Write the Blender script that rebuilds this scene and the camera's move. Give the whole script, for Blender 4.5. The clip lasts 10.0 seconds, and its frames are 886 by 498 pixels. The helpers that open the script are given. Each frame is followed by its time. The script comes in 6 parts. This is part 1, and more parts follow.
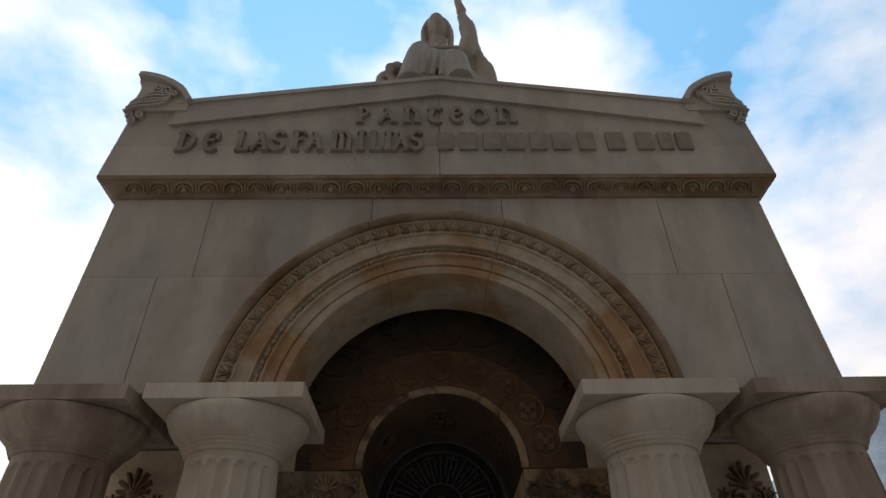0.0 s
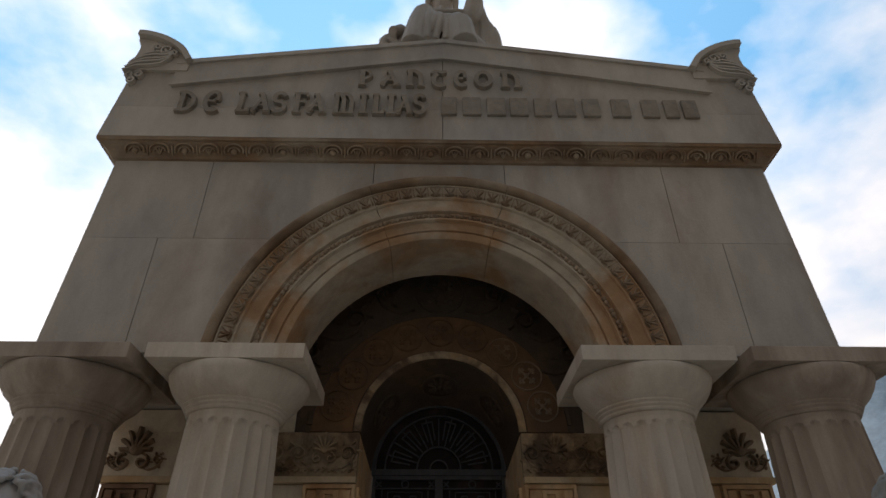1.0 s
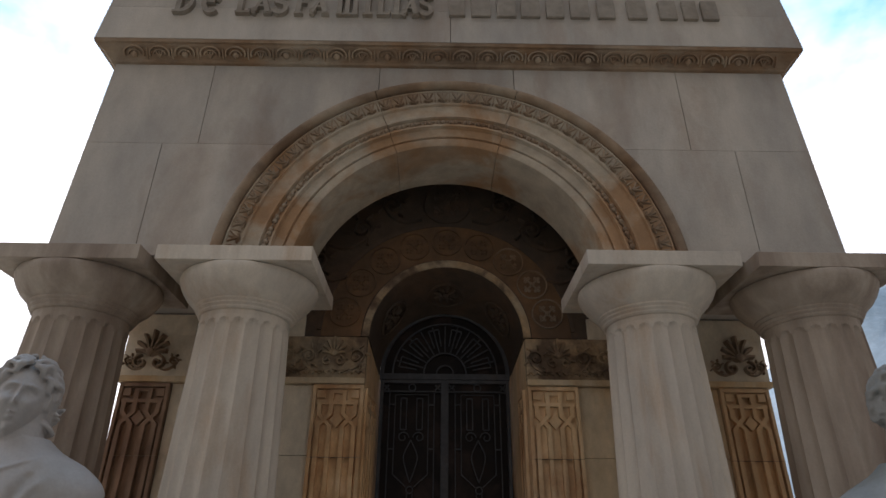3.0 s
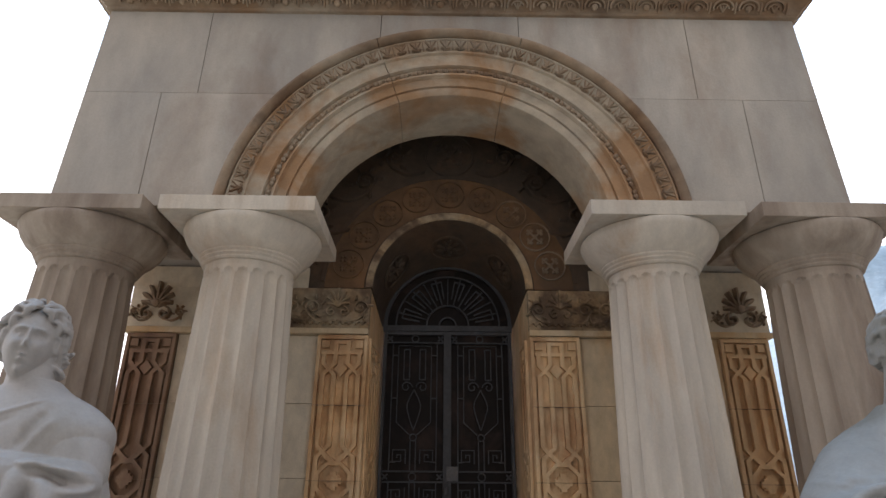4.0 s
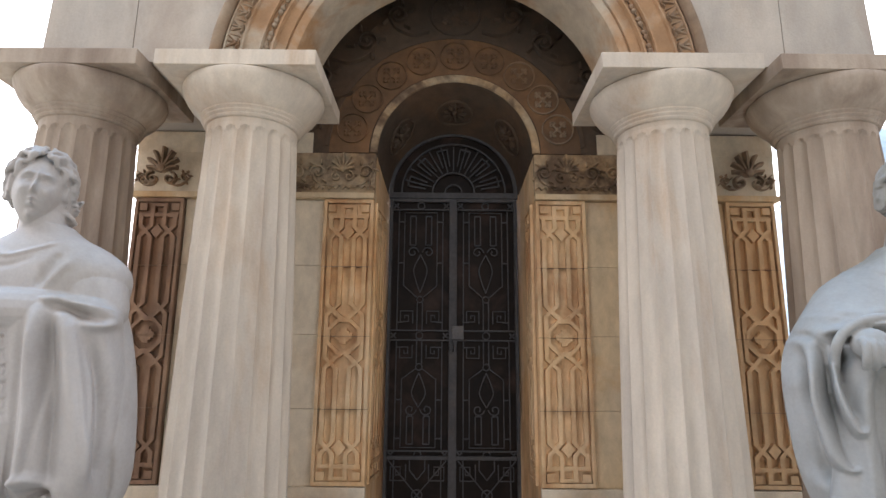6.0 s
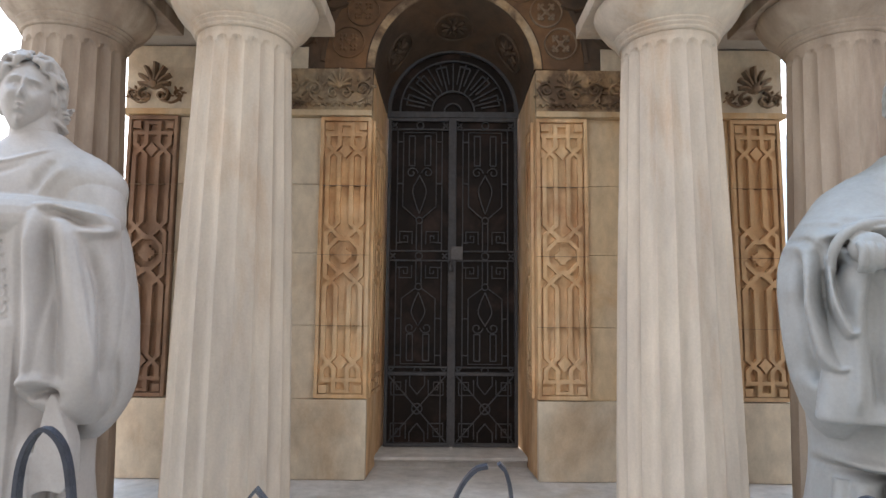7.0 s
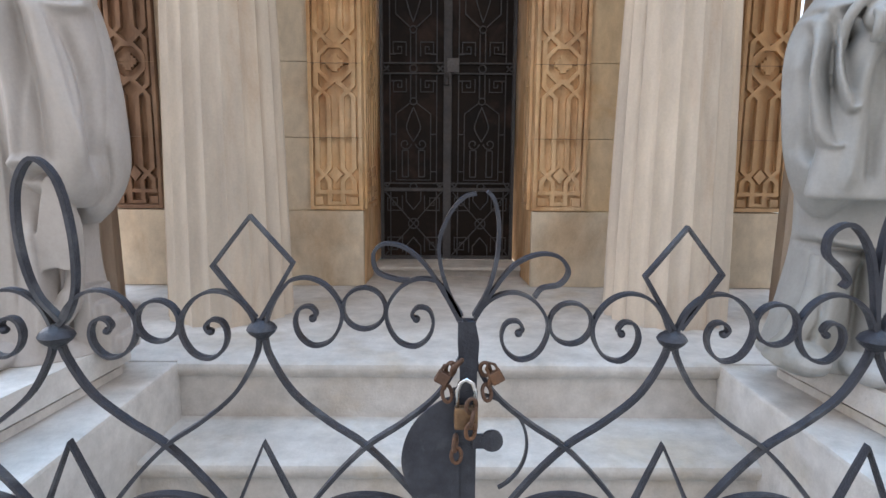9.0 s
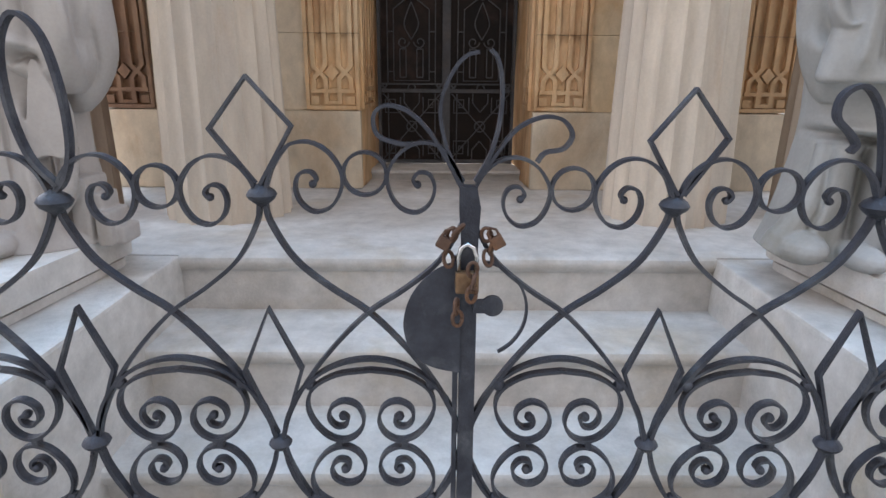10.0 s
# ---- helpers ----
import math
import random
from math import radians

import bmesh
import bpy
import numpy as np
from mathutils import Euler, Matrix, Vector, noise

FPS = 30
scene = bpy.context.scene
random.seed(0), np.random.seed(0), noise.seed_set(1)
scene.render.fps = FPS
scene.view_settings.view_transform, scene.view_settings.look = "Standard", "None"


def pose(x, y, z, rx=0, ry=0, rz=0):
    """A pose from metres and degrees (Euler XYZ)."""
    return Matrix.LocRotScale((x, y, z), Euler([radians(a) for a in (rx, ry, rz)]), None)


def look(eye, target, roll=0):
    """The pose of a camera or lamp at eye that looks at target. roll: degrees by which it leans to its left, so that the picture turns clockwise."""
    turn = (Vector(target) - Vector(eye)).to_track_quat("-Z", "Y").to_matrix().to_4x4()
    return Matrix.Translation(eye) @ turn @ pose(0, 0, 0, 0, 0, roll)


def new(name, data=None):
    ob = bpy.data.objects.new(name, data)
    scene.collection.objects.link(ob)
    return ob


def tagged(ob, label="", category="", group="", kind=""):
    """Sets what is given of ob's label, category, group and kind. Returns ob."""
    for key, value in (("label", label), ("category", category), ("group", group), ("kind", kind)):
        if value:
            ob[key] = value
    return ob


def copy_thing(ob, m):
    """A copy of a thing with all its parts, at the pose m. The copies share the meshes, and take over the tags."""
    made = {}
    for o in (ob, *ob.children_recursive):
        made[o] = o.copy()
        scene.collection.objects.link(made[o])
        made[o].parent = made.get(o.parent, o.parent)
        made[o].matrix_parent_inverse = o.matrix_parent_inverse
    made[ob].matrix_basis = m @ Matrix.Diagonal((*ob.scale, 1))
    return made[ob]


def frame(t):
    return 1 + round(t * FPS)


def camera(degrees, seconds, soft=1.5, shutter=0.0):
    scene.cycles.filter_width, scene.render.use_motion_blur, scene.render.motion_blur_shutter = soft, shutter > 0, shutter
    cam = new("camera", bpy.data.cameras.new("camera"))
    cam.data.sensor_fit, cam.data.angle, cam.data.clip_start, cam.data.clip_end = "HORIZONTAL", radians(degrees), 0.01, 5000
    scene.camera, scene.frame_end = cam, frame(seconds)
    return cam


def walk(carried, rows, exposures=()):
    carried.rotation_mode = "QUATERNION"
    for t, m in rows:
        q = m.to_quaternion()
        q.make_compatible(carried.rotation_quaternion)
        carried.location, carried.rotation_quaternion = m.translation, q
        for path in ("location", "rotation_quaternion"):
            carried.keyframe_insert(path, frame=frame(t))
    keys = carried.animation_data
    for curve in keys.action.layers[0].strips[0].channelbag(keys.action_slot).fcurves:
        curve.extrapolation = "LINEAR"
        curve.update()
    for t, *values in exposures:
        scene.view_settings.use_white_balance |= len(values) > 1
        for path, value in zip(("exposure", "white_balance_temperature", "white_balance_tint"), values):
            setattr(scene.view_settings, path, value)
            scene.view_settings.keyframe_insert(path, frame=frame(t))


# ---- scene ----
cam = camera(72.1, 10.0)
PATH = [
    (0, (-0.047, -0.055, 2.054), (-0.009, 1.557, 3.238), -1.1),
    (0.5, (-0.055, -0.066, 2.001), (-0.015, 1.563, 3.161), -0.3),
    (1, (-0.057, -0.027, 2.027), (-0.018, 1.637, 3.135), -0.2),
    (1.5, (-0.055, -0.011, 2.006), (-0.018, 1.688, 3.06), -0.3),
    (2, (-0.053, 0.006, 1.985), (-0.018, 1.741, 2.98), -0.1),
    (2.5, (-0.05, 0.021, 1.963), (-0.027, 1.782, 2.91), 0.3),
    (4, (-0.06, 0.057, 1.896), (-0.046, 1.9, 2.673), 0.5),
    (4.5, (-0.06, 0.066, 1.871), (-0.05, 1.937, 2.577), 0.5),
    (5, (-0.062, 0.078, 1.836), (-0.055, 1.982, 2.449), 0.3),
    (5.5, (-0.059, 0.093, 1.801), (-0.062, 2.024, 2.322), 0.5),
    (7, (-0.045, 0.132, 1.687), (-0.048, 2.122, 1.892), 0.5),
    (7.5, (-0.041, 0.144, 1.645), (-0.044, 2.142, 1.733), 0.2),
    (8, (-0.031, 0.149, 1.602), (-0.033, 2.149, 1.573), 0.5),
    (8.5, (-0.033, 0.153, 1.554), (-0.034, 2.146, 1.39), 0.3),
    (9, (-0.029, 0.147, 1.5), (-0.022, 2.123, 1.197), 0.4),
    (9.5, (-0.033, 0.143, 1.454), (-0.023, 2.094, 1.014), 0.2),
    (10, (-0.034, 0.139, 1.413), (-0.019, 2.056, 0.845), 0.5),
]
EXPOSURES = [(0, -1.8, 6800, 14), (1.0, -1.79, 6750, 14), (2.0, -1.7, 6600, 14), (2.7, -1.4, 6500, 15), (4.0, -0.42, 6450, 16), (4.5, -0.15, 6480, 16),
             (5.5, 0.33, 6480, 16), (7.0, 0.48, 6430, 15), (8.5, 0.54, 6450, 16), (9.2, 0.40, 6450, 16), (10.0, 0.31, 6430, 17)]
walk(cam, [(t, look(eye, target, roll)) for t, eye, target, roll in PATH], EXPOSURES)

# ---------------------------------------------------------------- light
SUN_ELEVATION, SUN_AZIMUTH = 44.0, -14.0   # the sun stands behind the tomb, a little to its left
world = bpy.data.worlds.new("sky")
scene.world = world
world.use_nodes = True
wn, wl = world.node_tree.nodes, world.node_tree.links
wn.clear()
sky = wn.new("ShaderNodeTexSky")
sky.sky_type, sky.sun_disc = "NISHITA", False
sky.sun_elevation, sky.sun_rotation = radians(SUN_ELEVATION), radians(SUN_AZIMUTH)
sky.air_density, sky.dust_density, sky.ozone_density = 1.0, 1.5, 1.0
tc = wn.new("ShaderNodeTexCoord")
mp = wn.new("ShaderNodeMapping")
mp.inputs["Scale"].default_value = (1.6, 1.6, 2.6)
mp.inputs["Location"].default_value = (0.35, 0.1, 0.55)
cloud = wn.new("ShaderNodeTexNoise")
cloud.inputs["Scale"].default_value, cloud.inputs["Detail"].default_value = 1.5, 7.0
cloud.inputs["Roughness"].default_value = 0.52
ramp = wn.new("ShaderNodeValToRGB")
ramp.color_ramp.elements[0].position, ramp.color_ramp.elements[1].position = 0.42, 0.60
mixc = wn.new("ShaderNodeMix")
mixc.data_type = "RGBA"
# clouds are brightest round the sun behind the tomb
dot = wn.new("ShaderNodeVectorMath")
dot.operation = "DOT_PRODUCT"
az0, el0 = radians(SUN_AZIMUTH), radians(SUN_ELEVATION)
dot.inputs[1].default_value = (math.sin(az0) * math.cos(el0), math.cos(az0) * math.cos(el0), math.sin(el0))
wl.new(tc.outputs["Generated"], dot.inputs[0])
near = wn.new("ShaderNodeMapRange")
near.inputs["From Min"].default_value, near.inputs["From Max"].default_value = -0.2, 1.0
near.inputs["To Min"].default_value, near.inputs["To Max"].default_value = 6.0, 46.0
wl.new(dot.outputs["Value"], near.inputs["Value"])
glow = wn.new("ShaderNodeVectorMath")
glow.operation = "SCALE"
glow.inputs[0].default_value = (1.0, 1.0, 1.02)
wl.new(near.outputs["Result"], glow.inputs["Scale"])
wl.new(glow.outputs["Vector"], mixc.inputs[7])
bg = wn.new("ShaderNodeBackground")
bg.inputs["Strength"].default_value = 0.1
wo = wn.new("ShaderNodeOutputWorld")
wl.new(tc.outputs["Generated"], mp.inputs["Vector"])
wl.new(mp.outputs["Vector"], cloud.inputs["Vector"])
# more cloud towards the horizon, more blue overhead
split = wn.new("ShaderNodeSeparateXYZ")
wl.new(tc.outputs["Generated"], split.inputs[0])
low = wn.new("ShaderNodeMath")
low.operation = "MULTIPLY_ADD"
low.inputs[1].default_value, low.inputs[2].default_value = -0.50, 0.32
wl.new(split.outputs["Z"], low.inputs[0])
cover = wn.new("ShaderNodeMath")
cover.operation = "ADD"
wl.new(cloud.outputs["Fac"], cover.inputs[0])
wl.new(low.outputs[0], cover.inputs[1])
wl.new(cover.outputs[0], ramp.inputs["Fac"])
wl.new(ramp.outputs["Color"], mixc.inputs["Factor"])
# a bright thin veil over the blue
veil = wn.new("ShaderNodeMix")
veil.data_type = "RGBA"
veil.inputs["Factor"].default_value = 0.85
tone = wn.new("ShaderNodeVectorMath")
tone.operation = "SCALE"
# blue on the sun's side; the unseen far half gets an added warm tint
hue = wn.new("ShaderNodeMix")
hue.data_type = "RGBA"
hue.inputs[6].default_value, hue.inputs[7].default_value = (0.80, 0.76, 0.70, 1), (0.24, 0.60, 1.0, 1)
part_way = wn.new("ShaderNodeMapRange")
part_way.inputs["From Min"].default_value, part_way.inputs["From Max"].default_value = 0.15, 0.75
wl.new(dot.outputs["Value"], part_way.inputs["Value"])
wl.new(part_way.outputs["Result"], hue.inputs["Factor"])
wl.new(hue.outputs[2], tone.inputs[0])
wl.new(near.outputs["Result"], tone.inputs["Scale"])
wl.new(sky.outputs["Color"], veil.inputs[6])
wl.new(tone.outputs["Vector"], veil.inputs[7])
wl.new(veil.outputs[2], mixc.inputs[6])
wl.new(mixc.outputs[2], bg.inputs["Color"])
wl.new(bg.outputs["Background"], wo.inputs["Surface"])

sun = new("sun", bpy.data.lights.new("sun", "SUN"))
sun.data.energy, sun.data.angle, sun.data.color = 4.0, radians(8), (1.0, 0.94, 0.85)
az, el = radians(SUN_AZIMUTH), radians(SUN_ELEVATION)
sun_dir = Vector((math.sin(az) * math.cos(el), math.cos(az) * math.cos(el), math.sin(el)))
sun.matrix_world = look(sun_dir * 40, (0, 0, 0))


# ---------------------------------------------------------------- materials
def material(name, base, second, stain=None, stain_amount=0.0, rough=0.8, metal=0.0, scale=2.0, bump=0.15,
             grain=90.0, streak=1.0, contrast=(0.35, 0.7), random_tint=0.0, stain_at=(0.52, 0.68), spec=0.4, mottle=0.2):
    """Stone, plaster or metal: two tones in large clouds, stains, fine grain and relief."""
    m = bpy.data.materials.new(name)
    m.use_nodes = True
    n, l = m.node_tree.nodes, m.node_tree.links
    p = n["Principled BSDF"]
    p.inputs["Metallic"].default_value = metal
    p.inputs["Specular IOR Level"].default_value = spec
    geo = n.new("ShaderNodeNewGeometry")
    mpn = n.new("ShaderNodeMapping")
    mpn.inputs["Scale"].default_value = (1, 1, 1 / streak)
    l.new(geo.outputs["Position"], mpn.inputs["Vector"])

    def noise_tex(sc, detail, ro=0.55, vec=mpn):
        t = n.new("ShaderNodeTexNoise")
        t.inputs["Scale"].default_value, t.inputs["Detail"].default_value = sc, detail
        t.inputs["Roughness"].default_value = ro
        l.new(vec.outputs[0], t.inputs["Vector"])
        return t

    def ramp_of(sock, a, b):
        r = n.new("ShaderNodeMapRange")
        r.inputs["From Min"].default_value, r.inputs["From Max"].default_value = a, b
        l.new(sock, r.inputs["Value"])
        return r.outputs["Result"]

    def mix(fac, a, b, mode="MIX"):
        x = n.new("ShaderNodeMix")
        x.data_type, x.blend_type = "RGBA", mode
        if isinstance(fac, float):
            x.inputs["Factor"].default_value = fac
        else:
            l.new(fac, x.inputs["Factor"])
        for sock, v in ((x.inputs[6], a), (x.inputs[7], b)):
            if isinstance(v, tuple):
                sock.default_value = (*v, 1)
            else:
                l.new(v, sock)
        return x.outputs[2]

    big = noise_tex(scale, 5)
    col = mix(ramp_of(big.outputs["Fac"], *contrast), base, second)
    if stain:
        st = noise_tex(scale * 0.7 + 0.31, 6, 0.62)
        st.inputs["Distortion"].default_value = 0.4
        f = n.new("ShaderNodeMath")
        f.operation, f.inputs[1].default_value = "MULTIPLY", stain_amount
        l.new(ramp_of(st.outputs["Fac"], *stain_at), f.inputs[0])
        col = mix(f.outputs[0], col, stain)
    mot = noise_tex(scale * 4.3, 6, 0.62)
    mr = n.new("ShaderNodeMapRange")
    mr.inputs["From Min"].default_value, mr.inputs["From Max"].default_value = 0.3, 0.7
    mr.inputs["To Min"].default_value, mr.inputs["To Max"].default_value = 1 - mottle, 1 + mottle * 0.6
    l.new(mot.outputs["Fac"], mr.inputs["Value"])
    mh = n.new("ShaderNodeHueSaturation")
    l.new(mr.outputs["Result"], mh.inputs["Value"])
    l.new(col, mh.inputs["Color"])
    col = mh.outputs["Color"]
    fine = noise_tex(grain, 3, 0.6, geo)
    g = n.new("ShaderNodeMapRange")
    g.inputs["To Min"].default_value, g.inputs["To Max"].default_value = 0.90, 1.09
    l.new(fine.outputs["Fac"], g.inputs["Value"])
    hsv = n.new("ShaderNodeHueSaturation")
    l.new(col, hsv.inputs["Color"])
    if random_tint:
        oi = n.new("ShaderNodeObjectInfo")
        rr = n.new("ShaderNodeMapRange")
        rr.inputs["To Min"].default_value, rr.inputs["To Max"].default_value = 1 - random_tint, 1 + random_tint
        l.new(oi.outputs["Random"], rr.inputs["Value"])
        mu = n.new("ShaderNodeMath")
        mu.operation = "MULTIPLY"
        l.new(rr.outputs["Result"], mu.inputs[0])
        l.new(g.outputs["Result"], mu.inputs[1])
        l.new(mu.outputs[0], hsv.inputs["Value"])
    else:
        l.new(g.outputs["Result"], hsv.inputs["Value"])
    l.new(hsv.outputs["Color"], p.inputs["Base Color"])
    mid = noise_tex(grain * 0.22, 5, 0.6, geo)
    rr2 = n.new("ShaderNodeMapRange")
    rr2.inputs["To Min"].default_value, rr2.inputs["To Max"].default_value = max(rough - 0.12, 0.05), min(rough + 0.1, 1)
    l.new(mid.outputs["Fac"], rr2.inputs["Value"])
    l.new(rr2.outputs["Result"], p.inputs["Roughness"])
    add = n.new("ShaderNodeMath")
    add.operation = "ADD"
    l.new(fine.outputs["Fac"], add.inputs[0])
    l.new(mid.outputs["Fac"], add.inputs[1])
    bp = n.new("ShaderNodeBump")
    bp.inputs["Strength"].default_value, bp.inputs["Distance"].default_value = bump, 0.01
    l.new(add.outputs[0], bp.inputs["Height"])
    l.new(bp.outputs["Normal"], p.inputs["Normal"])
    return m


STONE = material("facade_limestone", (0.49, 0.43, 0.36), (0.36, 0.325, 0.285), (0.25, 0.165, 0.11), 0.5, scale=1.7, streak=2.4, random_tint=0.08, contrast=(0.36, 0.66), mottle=0.13)
BAND = material("brown_stained_stone", (0.27, 0.16, 0.085), (0.36, 0.29, 0.21), (0.12, 0.065, 0.035), 0.7, scale=2.3, stain_at=(0.46, 0.62))
RINGSTONE = material("arch_limestone", (0.50, 0.415, 0.31), (0.42, 0.345, 0.26), (0.36, 0.185, 0.075), 0.8, scale=2.3, stain_at=(0.45, 0.60))
COLUMN = material("column_limestone", (0.62, 0.535, 0.43), (0.50, 0.435, 0.36), (0.40, 0.24, 0.125), 0.55, scale=3.6, streak=4.5, mottle=0.12, random_tint=0.03, contrast=(0.38, 0.64))
STREAKED = material("streaked_column_limestone", (0.46, 0.38, 0.30), (0.27, 0.205, 0.155), (0.14, 0.09, 0.065), 0.65, scale=3.2, streak=6.0, mottle=0.14, contrast=(0.38, 0.62), stain_at=(0.50, 0.66))
CARVED = material("carved_sandstone", (0.74, 0.48, 0.245), (0.70, 0.53, 0.34), (0.40, 0.18, 0.065), 0.75, scale=3.2, streak=2.2, stain_at=(0.46, 0.64))
INNER = material("porch_limestone", (0.64, 0.48, 0.29), (0.55, 0.44, 0.30), (0.50, 0.28, 0.11), 0.75, scale=3.0, streak=1.8, random_tint=0.06)
# brown-stained stone, its base tones lowered to include shade under the porch
SHADED_BROWN = material("shaded_brown_stone", (0.18, 0.10, 0.050), (0.10, 0.060, 0.036), (0.28, 0.14, 0.06), 0.6, scale=3.4, stain_at=(0.46, 0.64))
# near-black tones hold the porch's shade; the brown patches are stain
VAULT = material("shaded_vault_stone", (0.105, 0.070, 0.046), (0.070, 0.050, 0.036), (0.17, 0.092, 0.048), 0.6, scale=2.6, stain_at=(0.5, 0.66))
STEPS = material("step_limestone", (0.58, 0.56, 0.53), (0.47, 0.44, 0.40), (0.40, 0.32, 0.21), 0.55, scale=2.4, bump=0.25, contrast=(0.38, 0.64))
# letters a darker tone than the gable's stone
LETTERS = material("dark_letter_stone", (0.31, 0.265, 0.21), (0.24, 0.20, 0.16), (0.17, 0.12, 0.08), 0.5, scale=5.0)
MARBLE = material("weathered_marble", (0.43, 0.40, 0.375), (0.35, 0.325, 0.30), (0.22, 0.19, 0.14), 0.5, scale=3.0, streak=1.8, mottle=0.08, rough=0.6, bump=0.08)
IRON = material("grey_painted_iron", (0.028, 0.031, 0.042), (0.050, 0.055, 0.070), (0.16, 0.17, 0.18), 0.40, scale=14.0, rough=0.5, metal=0.2, bump=0.25, grain=200.0)
RUST = material("rusty_iron", (0.13, 0.075, 0.05), (0.09, 0.055, 0.04), (0.22, 0.11, 0.055), 0.6, scale=30.0, rough=0.8, metal=0.2)
BRASS = material("dull_brass", (0.23, 0.14, 0.075), (0.17, 0.11, 0.065), (0.12, 0.07, 0.04), 0.6, scale=25.0, rough=0.5, metal=0.5)
CHROME = material("steel_shackle", (0.6, 0.6, 0.6), (0.5, 0.5, 0.5), rough=0.25, metal=1.0, scale=20.0, bump=0.02)
DOORIRON = material("dark_door_iron", (0.085, 0.083, 0.086), (0.060, 0.060, 0.064), (0.11, 0.09, 0.075), 0.4, scale=9.0, rough=0.65, metal=0.1, spec=0.3)
LOCKSTEEL = material("grey_lock_steel", (0.15, 0.145, 0.145), (0.11, 0.105, 0.105), (0.12, 0.09, 0.07), 0.5, scale=18.0, rough=0.6, metal=0.2)
# opaque dusty pane; the unlit chamber's darkness is put into its colour
DOORGLASS = material("dusty_glass_inner_dark", (0.022, 0.014, 0.010), (0.012, 0.009, 0.008), (0.075, 0.045, 0.034), 0.6, scale=3.6, rough=0.45, bump=0.03, spec=0.12)
FRIEZE = material("brown_frieze_stone", (0.46, 0.30, 0.16), (0.40, 0.32, 0.22), (0.11, 0.065, 0.04), 0.85, scale=5.5, stain_at=(0.46, 0.60), mottle=0.3)
LEAF = material("leaf_course_stone", (0.40, 0.29, 0.19), (0.32, 0.25, 0.18), (0.19, 0.10, 0.05), 0.75, scale=2.0, stain_at=(0.46, 0.60))
BASE = material("pale_porch_stone", (0.70, 0.60, 0.455), (0.58, 0.50, 0.38), (0.46, 0.30, 0.16), 0.5, scale=2.6, streak=1.5, random_tint=0.05)
OUTER = material("brown_sandstone", (0.60, 0.37, 0.185), (0.50, 0.35, 0.205), (0.21, 0.11, 0.055), 0.65, scale=2.4, streak=2.0)
DARKRED = material("red_brown_sandstone", (0.26, 0.15, 0.092), (0.34, 0.235, 0.155), (0.11, 0.060, 0.040), 0.75, scale=2.6, streak=2.4, stain_at=(0.45, 0.62))
GREYMARBLE = material("grey_weathered_marble", (0.36, 0.355, 0.34), (0.27, 0.268, 0.25), (0.19, 0.175, 0.135), 0.55, scale=3.0, streak=1.8, mottle=0.1, rough=0.65, bump=0.1)
GROUND = material("pale_gravel", (0.36, 0.32, 0.26), (0.28, 0.245, 0.20), (0.22, 0.20, 0.16), 0.5, scale=0.6, grain=40.0, bump=0.5)
# pale blue tones paint the distance haze onto the slope
HILL = material("haze_coloured_hillside", (0.42, 0.49, 0.54), (0.34, 0.41, 0.45), (0.50, 0.54, 0.56), 0.6, scale=0.02, grain=0.3)


# ---------------------------------------------------------------- building helpers
def mesh_of(bm, name, mat, smooth=False):
    bmesh.ops.recalc_face_normals(bm, faces=bm.faces)
    me = bpy.data.meshes.new(name)
    bm.to_mesh(me)
    bm.free()
    me.materials.append(mat)
    if smooth:
        me.polygons.foreach_set("use_smooth", [True] * len(me.polygons))
    return me


def part(name, bm, mat, parent=None, label="", smooth=False, sharp=None):
    ob = new(name, mesh_of(bm, name, mat, smooth or sharp is not None))
    if sharp is not None:
        ob.data.set_sharp_from_angle(angle=radians(sharp))
    if parent:
        ob.parent = parent
    if label:
        ob["label"] = label
    return ob


def empty(name, x=0, y=0, z=0):
    ob = new(name)
    ob.location = (x, y, z)
    ob.empty_display_size = 0.1
    return ob


def holder(name, label, category, kind="", group=""):
    return tagged(empty(name), label, category, group, kind)


def box(bm, x0, x1, y0, y1, z0, z1, bevel=0.0):
    r = bmesh.ops.create_cube(bm, size=1)
    vs = r["verts"]
    for v in vs:
        v.co = Vector(((x0 + x1) / 2 + v.co.x * (x1 - x0), (y0 + y1) / 2 + v.co.y * (y1 - y0), (z0 + z1) / 2 + v.co.z * (z1 - z0)))
    if bevel:
        es = list({e for v in vs for e in v.link_edges})
        bmesh.ops.bevel(bm, geom=es, offset=bevel, segments=2, profile=0.6, affect="EDGES")


def prism(bm, outline, y0, y1):
    """A closed outline in x and z, drawn out from y0 to y1."""
    a = [bm.verts.new((x, y0, z)) for x, z in outline]
    b = [bm.verts.new((x, y1, z)) for x, z in outline]
    bm.faces.new(a)
    bm.faces.new(b[::-1])
    k = len(a)
    for i in range(k):
        bm.faces.new((a[i], b[i], b[(i + 1) % k], a[(i + 1) % k]))


def slab_along_x(bm, profile, x0, x1):
    """A closed profile in y and z, drawn out from x0 to x1."""
    a = [bm.verts.new((x0, y, z)) for y, z in profile]
    b = [bm.verts.new((x1, y, z)) for y, z in profile]
    bm.faces.new(a)
    bm.faces.new(b[::-1])
    k = len(a)
    for i in range(k):
        bm.faces.new((a[i], b[i], b[(i + 1) % k], a[(i + 1) % k]))


